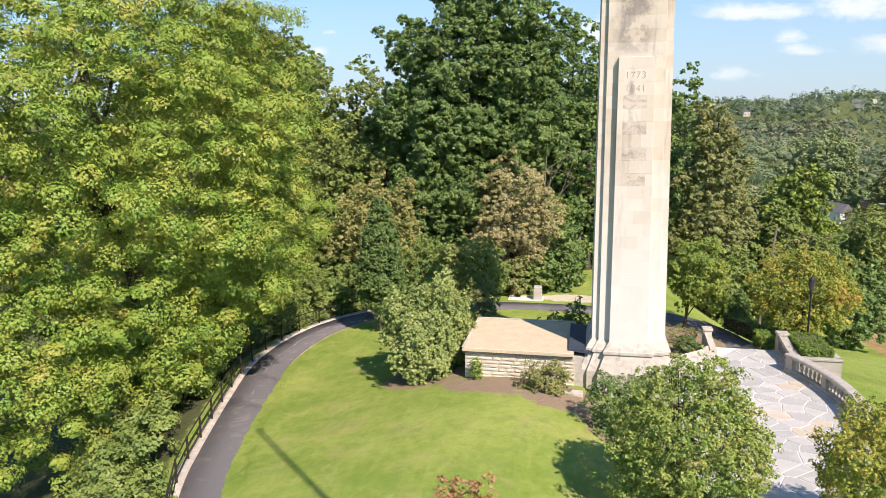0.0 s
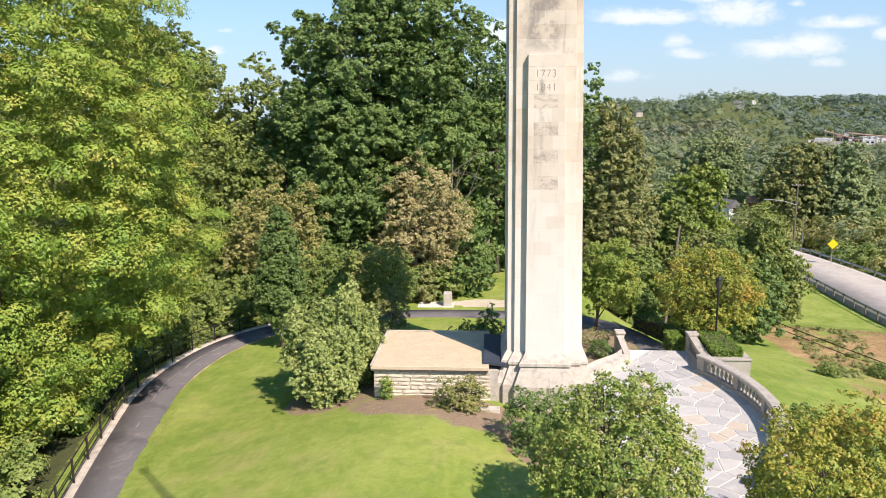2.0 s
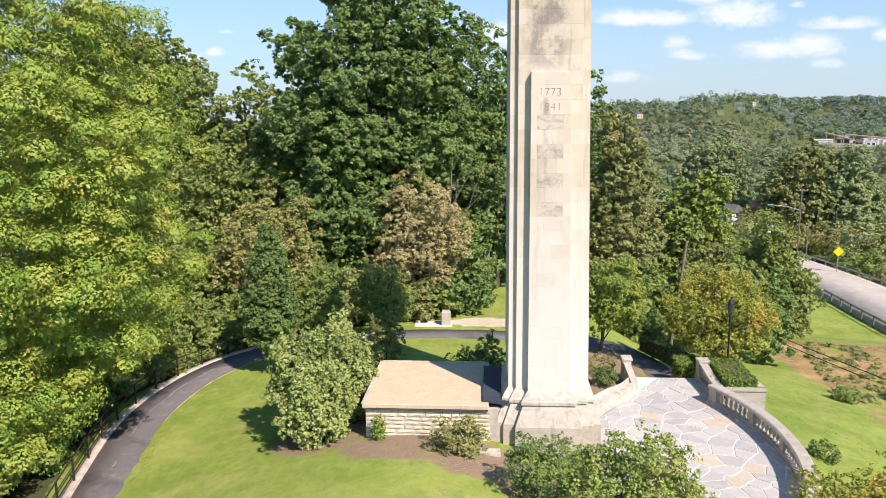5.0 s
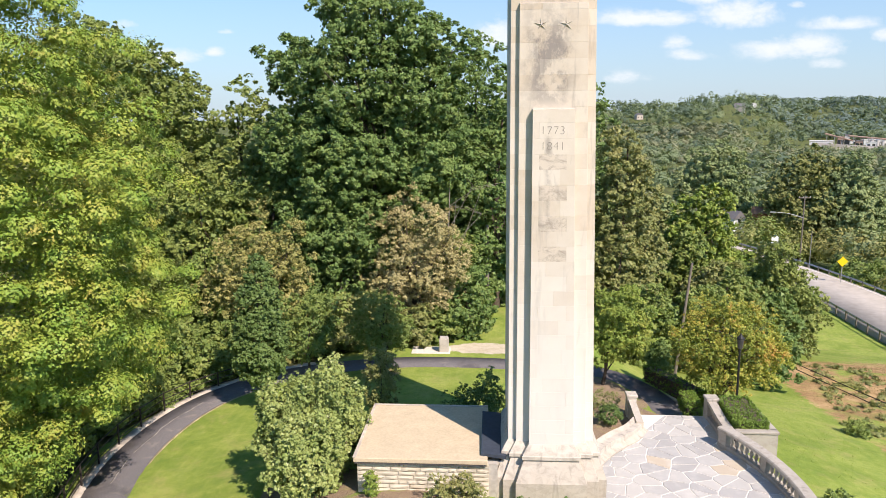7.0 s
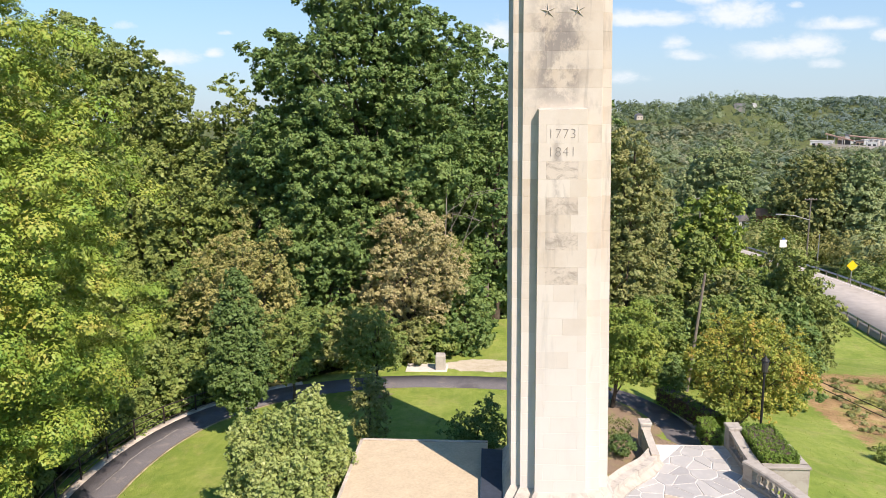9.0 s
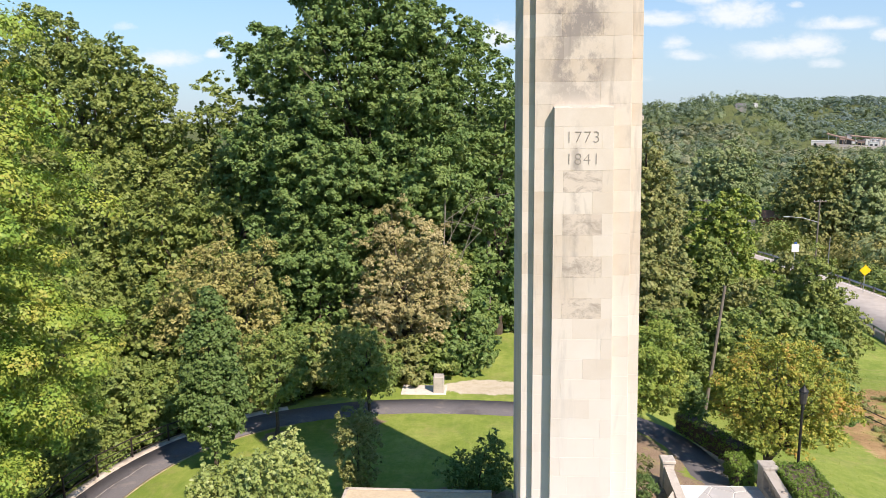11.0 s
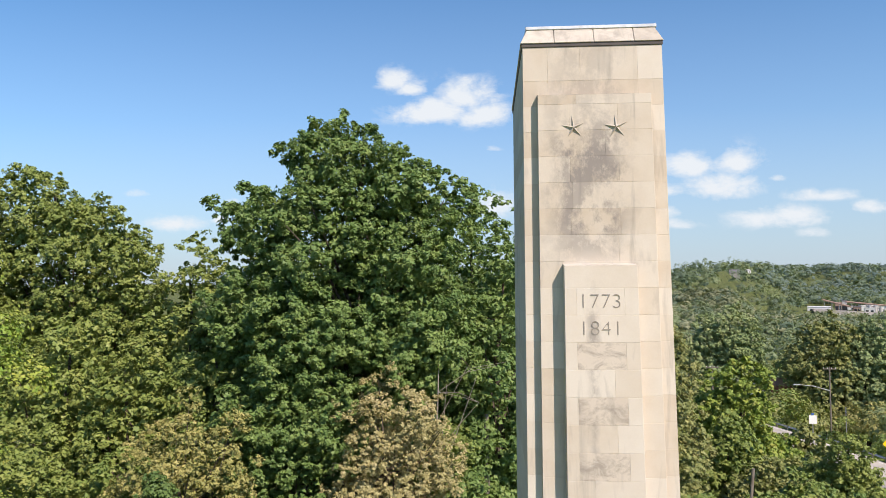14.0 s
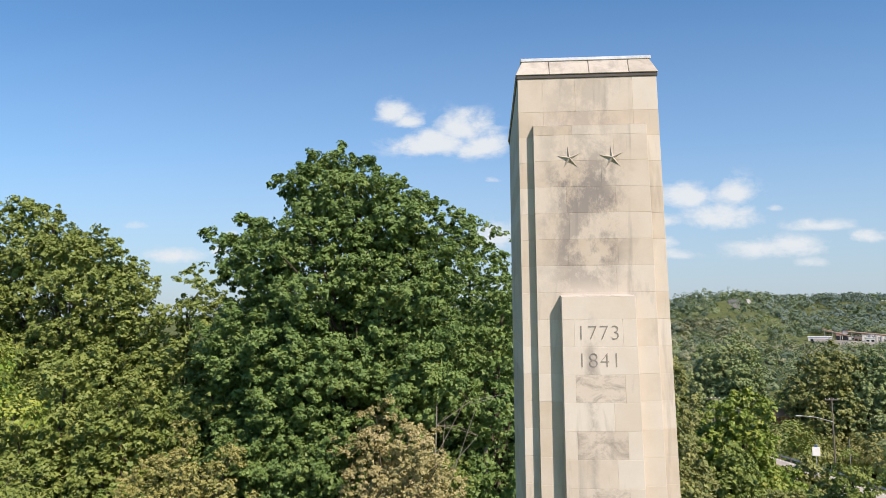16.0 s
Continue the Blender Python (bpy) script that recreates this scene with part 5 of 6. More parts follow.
hedge("box_hedge", "clipped green box hedge in the stone planter", 10.0, 11.42, 35.58, 38.6, 0.3, 1.12, 1100)
hedge("box_hedge", "clipped square green hedge beside the terrace entrance", 8.65, 9.35, 38.9, 40.4, -0.3, 0.65, 450)
hedge("low_hedge", "low dark hedge along the shaded path", -0.45, 0.45, -2.3, 2.3, -0.95, 0.0, 700, (9.3, 44.2), 23.5)

# woods round the lawn


def wood_tree(x, y, r, h, mat, kind="woodland_tree", label="green woodland tree behind the footpath", dense=1.0, size=1.0, low=0.12):
    z = gz(x, y)
    cz = z + h * (0.5 + low / 2)
    rz = h * (0.5 - low / 2)
    k = int(70 * dense * (r * rz) ** 0.62 * 0.55) + 20
    tree(kind, label, "tree", (x, y), [(x, y, cz - rz * 0.15, r, r * 0.95, rz * 0.85), (x + r * 0.25, y - r * 0.1, cz + rz * 0.45, r * 0.6, r * 0.6, rz * 0.55), (x - r * 0.4, y, cz + rz * 0.1, r * 0.6, r * 0.6, rz * 0.6)],
         mat, int(k * 1.5), 104 if y < 60 else 96, 0.0049 * math.hypot(x, y - 5) * size, 0.19 * r + 0.28, 0.035 * h ** 0.8, 8, rough=0.25, group="woods behind the lawn", gap=1.05, shell=0.45, up=0.5, twigs=9, heart_share=0.22)


rw = random.Random(21)
# understorey band outside the footpath, then taller trees behind it
for x, y, r, h, mat in ((-22.5, 46.5, 2.6, 5.0, L_MID), (-19.0, 48.5, 2.4, 4.4, L_MID), (-25.5, 44.0, 2.6, 5.4, L_MID), (-15.5, 51.5, 2.2, 4.2, L_OLIVE), (-12.6, 51.0, 2.2, 4.4, L_MID),
                        (-10.2, 51.0, 2.2, 4.0, L_OLIVE), (-3.2, 53.6, 1.9, 5.0, L_OAK), (-4.8, 52.4, 1.5, 2.9, L_MID), (-6.6, 51.6, 1.5, 2.8, L_OLIVE), (-2.9, 56.0, 1.6, 3.2, L_MID), (-2.8, 60.5, 2.0, 6.6, L_OAK), (-4.6, 57.2, 2.4, 7.0, L_MID), (-0.8, 63.5, 2.6, 7.5, L_OAK),
                        (-12.4, 53.8, 2.6, 6.6, L_OAK), (-24.5, 38.0, 2.8, 5.4, L_MID), (-21.2, 40.6, 2.1, 3.6, L_MID), (-19.0, 45.0, 2.0, 3.4, L_MID), (-21.8, 52.5, 3.2, 8.6, L_MID), (-27.0, 50.0, 3.6, 11.0, L_TALL), (-31.0, 46.0, 3.6, 11.5, L_OLIVE)):
    wood_tree(x, y, r, h, mat, "understorey_tree", "low green thicket tree outside the footpath", 1.15, 1.0, 0.02)
for x, y, r, h, mat in ((-24.0, 57.5, 4.0, 14.5, L_TALL), (-19.0, 59.0, 3.8, 15.5, L_MID), (-28.5, 58.5, 4.2, 17.0, L_TALL), (-18.0, 65.0, 4.0, 22.0, L_MID), (-23.5, 66.0, 4.0, 22.6, L_TALL), (-41.0, 62.0, 5.0, 22.0, L_OLIVE),
                        (-37.0, 54.0, 4.4, 16.0, L_OLIVE), (-1.0, 62.0, 3.4, 18.0, L_OAK), (-3.0, 68.0, 3.8, 22.0, L_OAK), (2.5, 70.0, 3.8, 18.0, L_OAK), (6.5, 76.0, 4.2, 21.5, L_OAK), (-48, 70, 6, 24, L_MID),
                        (17.2, 74.0, 2.8, 12.0, L_MID), (9.0, 62.0, 2.8, 9.5, L_OLIVE), (10.0, 57.0, 2.4, 6.0, L_MID), (14.5, 58.0, 2.6, 6.5, L_MID), (17.5, 62.0, 2.8, 7.5, L_MID),
                        (19.0, 69.0, 3.0, 9.0, L_OLIVE), (22.5, 74.0, 3.0, 9.0, L_MID), (26.5, 73.0, 3.0, 8.0, L_MID), (23.0, 66.0, 2.2, 6.5, L_OAK), (18.0, 54.0, 2.2, 4.5, L_OAK), (29.5, 78.0, 2.4, 5.5, L_OLIVE),
                        (24.0, 92.0, 3.9, 19.5, L_YELLOW), (14.0, 90.0, 4.5, 15.0, L_OLIVE), (29.0, 97.0, 4.0, 11.0, L_YELLOW), (35.0, 105.0, 4.0, 10.0, L_OLIVE), (59.5, 205, 9.0, 33, L_FAR_HAZE), (75, 186, 7.5, 28.5, L_OLIVE), (84, 184, 7.0, 28, L_FAR_HAZE), (92, 190, 6, 21, L_FAR_HAZE), (43, 200, 6, 17, L_FAR_HAZE), (35, 128, 5, 10, L_YELLOW), (27, 122, 5, 13, L_OLIVE), (-2, 82, 5, 21, L_OAK), (-14, 74, 5, 23, L_OAK)):
    wood_tree(x, y, r, h, mat, "woodland_tree", "tall woodland tree beyond the lawn", 1.0, 1.0 if y < 140 else 0.75)
tree("tan_tree", "tall tapering tan-olive tree behind the obelisk", "tree", (10.2, 66),
     [(10.0, 66, 1.8, 3.4, 3.2, 4.6), (10.2, 66, 6.6, 2.8, 2.7, 3.6), (10.0, 66, 10.4, 1.9, 1.9, 2.8), (9.4, 66, 12.6, 1.0, 1.0, 1.4)], L_TAN, 760, 110, 0.25, 0.7, 0.25, 20, rough=0.24, gap=1.0, up=0.5, twigs=9)


def forest(name, label, spots, mat, size, per, clumps, parent=None):
    """Far woods: many loose crowns in one sheet of foliage."""
    q = np.array(spots)
    n = len(q)
    d = unit(nrng.normal(0, 1, (n, clumps, 3)))
    d[..., 2] = np.abs(d[..., 2]) * 1.25 - 0.25
    reach = np.stack([q[:, 2], q[:, 2], q[:, 3] * 0.45], 1)[:, None, :]
    c0 = np.stack([q[:, 0], q[:, 1], ground(q[:, 0], q[:, 1]) + q[:, 3] * 0.55], 1)[:, None, :] + d * reach * nrng.uniform(0.72, 1.05, (n, clumps, 1))
    e = unit(nrng.normal(0, 1, (n, clumps, per, 3)))
    pos = c0[:, :, None, :] + e * nrng.uniform(0.4, 1.0, (n, clumps, per, 1)) * (q[:, 2] * 0.36)[:, None, None, None] * np.array([1, 1, 0.75])
    nor = d[:, :, None, :] * 0.9 + e * (0.7 if size < 1.0 else 0.35) + np.array([0, 0, 0.4])
    v, f = leaf_quads(pos.reshape(-1, 3), unit(nor.reshape(-1, 3)), size, 0.25 if size < 1.0 else 0.14)
    return tagged(put_mesh(name, v, f, mat), label, "woods", kind="stuff")


def scatter(n, x0, x1, y0, y1, r0, r1, h0, h1, keep=None):
    out = []
    while len(out) < n:
        x, y = rw.uniform(x0, x1), rw.uniform(y0, y1)
        if keep is None or keep(x, y):
            out.append((x, y, rw.uniform(r0, r1), rw.uniform(h0, h1)))
    return out


def off_road(x, y):
    return not (40 < x - 0.02 * (y - 110) < 66 and y < 165)


def woods_of(label, name, spots, kinds, size, per, clumps):
    """One stretch of far woods, in a few tones of foliage that gather in groups."""
    sets = [[] for _ in kinds]
    for q in spots:
        v = noise.noise(Vector((q[0] * 0.018, q[1] * 0.018, 3.0))) + rw.uniform(-0.3, 0.3)
        sets[min(len(kinds) - 1, max(0, int((v + 0.6) / 1.2 * len(kinds))))].append(q)
    for k, some in zip(kinds, sets):
        if some:
            forest(name, label, some, k, size, per, clumps)


def open_valley(x, y):
    """Clear of the works, its yard and the camera's sight lines to the hillside houses."""
    az, r = math.atan2(x, y), math.hypot(x, y)
    if az > 0.395 and 880 < r < 1260:
        return False
    return not any(abs(x - hx * y / hy) < 16 and hy - 40 < y < hy + 15 for hx, hy in ((356, 1085), (322, 1000), (196, 1000)))


woods_of("mixed green and yellowing woods in the valley", "valley_woods", scatter(85, 2, 150, 112, 290, 4.5, 8, 9, 16, lambda x, y: off_road(x, y) and not (abs(x + 1.3 - 0.332 * (y - 7)) < 7 and y < 200)), (L_FAR_HAZE, L_FAR_HAZE, L_OLIVE, L_MID, L_FAR_HAZE), 0.62, 56, 26)
woods_of("olive and green woods beyond the road", "roadside_woods", scatter(60, 68, 140, 95, 210, 3.5, 6.5, 7, 12), (L_OLIVE, L_GOLD, L_TAN, L_GOLD), 0.5, 60, 24)
woods_of("olive and yellow thicket behind the highway guardrail", "roadside_thicket", scatter(70, 60.8, 76, 88, 150, 1.4, 3.0, 2.5, 5.5), (L_OLIVE, L_GOLD, L_MID), 0.36, 34, 16)
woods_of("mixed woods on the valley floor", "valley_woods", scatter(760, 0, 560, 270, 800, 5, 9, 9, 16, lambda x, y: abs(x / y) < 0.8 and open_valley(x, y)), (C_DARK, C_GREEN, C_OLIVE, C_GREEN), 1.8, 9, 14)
def on_ridge(x, y):
    return math.hypot(x, y) > 960 + 60 * math.sin(math.atan2(x, y) * 14)


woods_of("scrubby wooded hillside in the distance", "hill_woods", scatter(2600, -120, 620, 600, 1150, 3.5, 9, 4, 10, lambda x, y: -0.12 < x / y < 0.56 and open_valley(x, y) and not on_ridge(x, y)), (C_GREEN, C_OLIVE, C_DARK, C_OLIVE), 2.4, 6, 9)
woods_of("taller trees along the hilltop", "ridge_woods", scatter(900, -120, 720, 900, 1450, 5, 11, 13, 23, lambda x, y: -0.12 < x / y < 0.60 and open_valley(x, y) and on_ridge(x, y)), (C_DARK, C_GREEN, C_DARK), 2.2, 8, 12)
woods_of("far wooded ridge across the valley", "hill_woods", scatter(1900, 450, 2000, 1180, 2300, 10, 20, 12, 20, lambda x, y: 0.3 < x / y < 0.85 and math.hypot(x, y) > 1330), (C_HAZE_BLUE, C_DARK), 5.0, 6, 7)
woods_of("dense woods filling the ravine", "ravine_woods", scatter(110, -130, -30, 60, 170, 4, 6.5, 12, 22, lambda x, y: x < -0.42 * y), (L_MID, L_OLIVE), 0.7, 24, 14)
woods_of("dense dark woods behind the lawn trees", "back_woods", scatter(60, -40, 12, 84, 150, 4, 6, 12, 18), (L_OAK, L_MID), 0.7, 24, 14)


# ---- loose things ----
made = None
lamp = thing("lamp_post", "black cast-iron lamp post with a lantern behind the planter", "street lamp")
LX, LY, LZ = 11.15, 39.1, 0.1
for name, prof, mat in (("base", [(0.17, 0), (0.17, 0.12), (0.12, 0.2), (0.10, 0.5), (0.065, 0.6)], M_LAMP), ("pole", [(0.06, 0.6), (0.05, 3.1), (0.075, 3.13), (0.075, 3.2), (0.05, 3.25)], M_LAMP),
                        ("lantern", [(0.07, 3.25), (0.13, 3.35), (0.17, 3.8), (0.14, 3.85)], plain("smoked_glass", (0.05, 0.05, 0.05), 0.25)), ("hood", [(0.20, 3.85), (0.19, 3.89), (0.08, 4.0), (0.03, 4.08), (0.02, 4.15)], M_LAMP)):
    bm = bmesh.new()
    lathe(bm, prof, (LX, LY, LZ), 10)
    made = part(name, bm, mat, made if name == "hood" else lamp)

marker = thing("stone_marker", "upright pale stone marker standing on a concrete pad", "stone marker")
MZ = gz(-4.4, 50.0)
bm = bmesh.new()
box(bm, -4.74, -4.12, 49.75, 50.25, MZ - 0.1, MZ + 0.98, 0.03)
marker_block = part("block", bm, M_STONE, marker)
bm = bmesh.new()
v = [bm.verts.new(c) for c in ((-4.70, 49.80, MZ + 0.982), (-4.16, 49.80, MZ + 0.982), (-4.16, 50.2, MZ + 1.06), (-4.70, 50.2, MZ + 1.06), (-4.70, 50.2, MZ + 0.982), (-4.16, 50.2, MZ + 0.982))]
for q in ((0, 1, 2, 3), (0, 3, 4), (1, 5, 2), (2, 5, 4, 3), (0, 4, 5, 1)):
    bm.faces.new([v[k] for k in q])
part("plaque", bm, M_GREYSTONE, marker_block, "sloping grey plaque")
pad = thing("concrete_pad", "pale square concrete pad set in the grass", "concrete pad")
bm = bmesh.new()
box(bm, -6.6, -4.0, 49.55, 51.0, MZ - 0.2, MZ + 0.05, 0.015)
part("slab", bm, plain("bleached_concrete", (0.66, 0.60, 0.52), 0.9, spread=0.12), pad)
bm = bmesh.new()
box(bm, -1.75, -0.95, 26.6, 27.0, gz(-1.3, 26.8) - 0.1, gz(-1.3, 26.8) + 0.12, 0.02)
tagged(part("stone_slab", bm, M_STONE), "pale loose stone slab lying in the mulch bed", "stone")

# ---- road beyond the slope ----
road_line = spline([(53.3, 40), (53.4, 70), (53.4, 95), (53.6, 112), (52.4, 126), (49.0, 145), (42, 170), (30, 200)], 3.0)
rn = sides_of(road_line)
RZ = -12.35
n = len(road_line)


def level_ribbon(name, lo, hi, z, thick, mat):
    a, b = road_line + rn * lo, road_line + rn * hi
    vs = np.concatenate([np.c_[a, np.full(n, z)], np.c_[b, np.full(n, z)], np.c_[a, np.full(n, z - thick)], np.c_[b, np.full(n, z - thick)]])
    i = np.arange(n - 1)
    fs = np.concatenate([np.stack([i, i + 1, n + i + 1, n + i], 1), np.stack([i, 2 * n + i, 2 * n + i + 1, i + 1], 1), np.stack([n + i, n + i + 1, 3 * n + i + 1, 3 * n + i], 1)])
    return put_mesh(name, vs, fs, mat)


tagged(level_ribbon("road", -5.6, 5.6, RZ, 1.5, M_ROAD), "pale worn concrete highway below the grass slope", "road", kind="structure")
for off in (-4.9, 4.9):
    tagged(level_ribbon("edge_line", off - 0.08, off + 0.08, RZ + 0.012, 0.01, M_WHITE), "white painted edge line on the highway", "road marking", kind="structure")
for off in (-5.9, 5.9):
    rail = thing("guardrail", "galvanised steel highway guardrail on wooden posts", "guardrail", "guardrails along the highway")
    q = road_line + rn * off
    for k in range(0, n - 1, 1):
        bm = bmesh.new()
        a, b = Vector((*q[k], RZ)), Vector((*q[k + 1], RZ))
        d = (b - a).normalized()
        s = Vector((-d.y, d.x, 0)) * 0.04
        w = [(0.42, 0), (0.50, 1), (0.58, 0), (0.66, 1), (0.74, 0)]
        lo = [bm.verts.new(a + s * m + Vector((0, 0, z))) for z, m in w]
        hi = [bm.verts.new(b + s * m + Vector((0, 0, z))) for z, m in w]
        for i in range(4):
            bm.faces.new((lo[i], hi[i], hi[i + 1], lo[i + 1]))
        part("beam", bm, M_STEEL, rail)
        bm = bmesh.new()
        box(bm, a.x - 0.08, a.x + 0.08, a.y - 0.1, a.y + 0.1, RZ - 1.5, RZ + 0.72, 0.01)
        part("post", bm, M_POLE, rail)

sign = thing("road_sign", "yellow diamond warning sign on a steel post beside the highway", "road sign")
SX, SY = 56.6, 124.0
bm = bmesh.new()
box(bm, SX - 0.05, SX + 0.05, SY + 0.03, SY + 0.1, RZ - 1, RZ + 4.3)
part("post", bm, M_STEEL, sign)
bm = bmesh.new()
box(bm, -0.62, 0.62, -0.012, 0.012, -0.62, 0.62, 0.01)
o = part("plate", bm, M_SIGN, sign, "yellow diamond plate")
o.matrix_local = pose(SX, SY, RZ + 3.55, 0, 45, 0)


info = thing("information_sign", "small white road sign with a blue panel on a steel post", "road sign")
bm = bmesh.new()
box(bm, 40.75, 40.85, 112.03, 112.1, gz(40.8, 112) - 0.5, -2.4)
part("post", bm, M_STEEL, info)
bm = bmesh.new()
box(bm, 40.3, 41.3, 112.0, 112.028, -3.7, -2.6, 0.008)
part("plate", bm, M_WHITE, info)
bm = bmesh.new()
box(bm, 40.62, 40.98, 112.0, 112.028, -2.58, -2.3, 0.008)
part("panel", bm, plain("blue_sign_sheet", (0.05, 0.12, 0.35), 0.5), info, "small blue panel")
leaning = thing("leaning_pole", "thin weathered wooden pole leaning among the trees", "pole")
bm = bmesh.new()
tube(bm, (12.3, 55.5, gz(12.3, 55.5) - 0.4), (13.15, 55.5, 4.5), 0.13, 0.09, 8)
part("pole", bm, M_POLE, leaning)


def utility_pole(x, y, top, name="utility_pole", arm=True):
    ob = thing(name, "weathered wooden utility pole with a crossarm", "utility pole", "poles along the highway")
    z = gz(x, y)
    bm = bmesh.new()
    tube(bm, (x, y, z - 0.5), (x, y, top), 0.19, 0.13, 8)
    part("pole", bm, M_POLE, ob)
    if arm:
        bm = bmesh.new()
        box(bm, x - 1.3, x + 1.3, y - 0.07, y + 0.07, top - 0.5, top - 0.34, 0.01)
        beam = part("crossarm", bm, M_POLE, ob)
        for dx in (-1.15, -0.4, 0.4, 1.15):
            bm = bmesh.new()
            lathe(bm, [(0.05, 0), (0.08, 0.08), (0.06, 0.2)], (x + dx, y, top - 0.34), 6)
            part("insulator", bm, M_WHITE, beam)
    return ob


lit_pole = utility_pole(65.7, 161.7, -1.9)
bm = bmesh.new()
tube(bm, (65.6, 161.6, -6.6), (62.6, 161.6, -5.7), 0.10, 0.08, 6)
tube(bm, (62.6, 161.6, -5.7), (59.6, 161.6, -5.4), 0.08, 0.07, 6, False)
light_arm = part("light_arm", bm, M_STEEL, lit_pole, "long grey steel street light arm")
bm = bmesh.new()
box(bm, 58.6, 59.8, 161.4, 161.8, -5.52, -5.30, 0.05)
part("lamp_head", bm, M_STEEL, light_arm)
utility_pole(44.0, 165, -2.0)
utility_pole(25.0, 92.0, -0.4, arm=False)
utility_pole(-1.6, 60.0, 6.6, arm=False)
thin_pole = thing("steel_pole", "thin grey steel pole beside the highway guardrail", "pole")
bm = bmesh.new()
tube(bm, (58.3, 140, RZ - 2), (58.3, 140, -6.2), 0.10, 0.07, 8)
part("shaft", bm, M_STEEL, thin_pole)
wires = thing("overhead_wires", "two thin dark cables crossing above the grass slope", "cable")
for dz in (0.0, -0.45):
    bm = bmesh.new()
    a, b = Vector((17.4, 74, -4.0 + dz)), Vector((40.2, 8, -2.6 + dz))
    pts_ = [a.lerp(b, s / 10) - Vector((0, 0, 0.8 * math.sin(math.pi * s / 10))) for s in range(11)]
    rings = [[bm.verts.new(p + Vector((0.035 * math.cos(1.2566 * k), 0, 0.035 * math.sin(1.2566 * k)))) for k in range(5)] for p in pts_]
    for lo, hi in zip(rings, rings[1:]):
        for k in range(5):
            bm.faces.new((lo[k], lo[(k + 1) % 5], hi[(k + 1) % 5], hi[k]))
    part("cable", bm, M_RAIL, wires)


def house(name, label, x, y, w, d, h, roof_h, wall_mat, roof_mat, turn=0, z=None, chimney=False, rows=1):
    z = gz(x, y) if z is None else z
    ob = thing(name, label, "house")
    ob.matrix_basis = pose(x, y, z, 0, 0, turn)
    bm = bmesh.new()
    box(bm, -w / 2, w / 2, -d / 2, d / 2, -1.5, h)
    part("wall", bm, wall_mat, ob)
    bm = bmesh.new()
    e = 0.35
    v = [bm.verts.new(c) for c in ((-w / 2 - e, -d / 2 - e, h), (w / 2 + e, -d / 2 - e, h), (w / 2 + e, d / 2 + e, h), (-w / 2 - e, d / 2 + e, h), (0, -d / 2 - e, h + roof_h), (0, d / 2 + e, h + roof_h))]
    for q in ((0, 1, 4), (1, 2, 5, 4), (2, 3, 5), (3, 0, 4, 5), (0, 3, 2, 1)):
        bm.faces.new([v[k] for k in q])
    top_part = part("roof", bm, roof_mat, ob)
    if chimney:
        bm = bmesh.new()
        box(bm, 0.3, 1.0, -0.4, 0.4, h + 0.4, h + roof_h + 1.0, 0.03)
        part("chimney", bm, M_BRICK, top_part)
    k = max(1, int(w / 3.5))
    for j in range(rows):
        for i in range(k):
            bm = bmesh.new()
            cx = -w / 2 + (i + 0.5) * w / k
            box(bm, cx - 0.5, cx + 0.5, -d / 2 - 0.04, -d / 2 + 0.05, 1.0 + 2.8 * j, 2.3 + 2.8 * j)
            part("window", bm, M_GLASS, ob)
    return ob


house("cottage", "small white gabled cottage with a grey roof among trees", 59.6, 190, 3.6, 6, 2.4, 2.0, M_WHITE, M_SHINGLE, 28, -12.8)
house("hillside_house", "large grey-roofed hilltop house among trees", 356, 1085, 26, 14, 7, 5, plain("grey_siding", (0.36, 0.34, 0.31), 0.8), M_SHINGLE, 70, 22.5, rows=2)
house("hillside_house", "white hilltop house half hidden by trees", 196, 1000, 9, 8, 4.5, 3, M_CONCRETE, M_SHINGLE, 15, 14.0)
house("hillside_house", "white cottage on the hillside", 372, 1075, 5, 6, 3, 2, M_WHITE, M_TANROOF, 10, 29.5)
house("house", "long low house with a white roof on the hillside", 322, 1000, 14, 9, 3, 1.6, M_WHITE, M_WHITE, 90, -3.5)
house("house", "small brick house with an orange-brown roof among trees", 67.5, 189, 4.5, 5, 2.4, 1.6, M_BRICK, plain("orange_tile_roof", (0.40, 0.20, 0.11), 0.8), 75, -11.5, True)


def works_hall(label, x, y, w, d, h, wall_mat, roof_mat, turn, z):
    ob = thing("works_building", label, "building", "industrial works in the valley")
    ob.matrix_basis = pose(x, y, z, 0, 0, turn)
    bm = bmesh.new()
    box(bm, -w / 2, w / 2, -d / 2, d / 2, -6, h)
    part("wall", bm, wall_mat, ob)
    bm = bmesh.new()
    box(bm, -w / 2 - 0.6, w / 2 + 0.6, -d / 2 - 0.6, d / 2 + 0.6, h + 0.01, h + 0.9, 0.2)
    part("roof", bm, roof_mat, ob)
    for i in range(max(2, int(w / 9))):
        bm = bmesh.new()
        cx = -w / 2 + (i + 0.5) * w / max(2, int(w / 9))
        box(bm, cx - 1.8, cx + 1.8, -d / 2 - 0.1, -d / 2 + 0.1, 1.5, h * 0.7)
        part("window", bm, M_GLASS, ob)


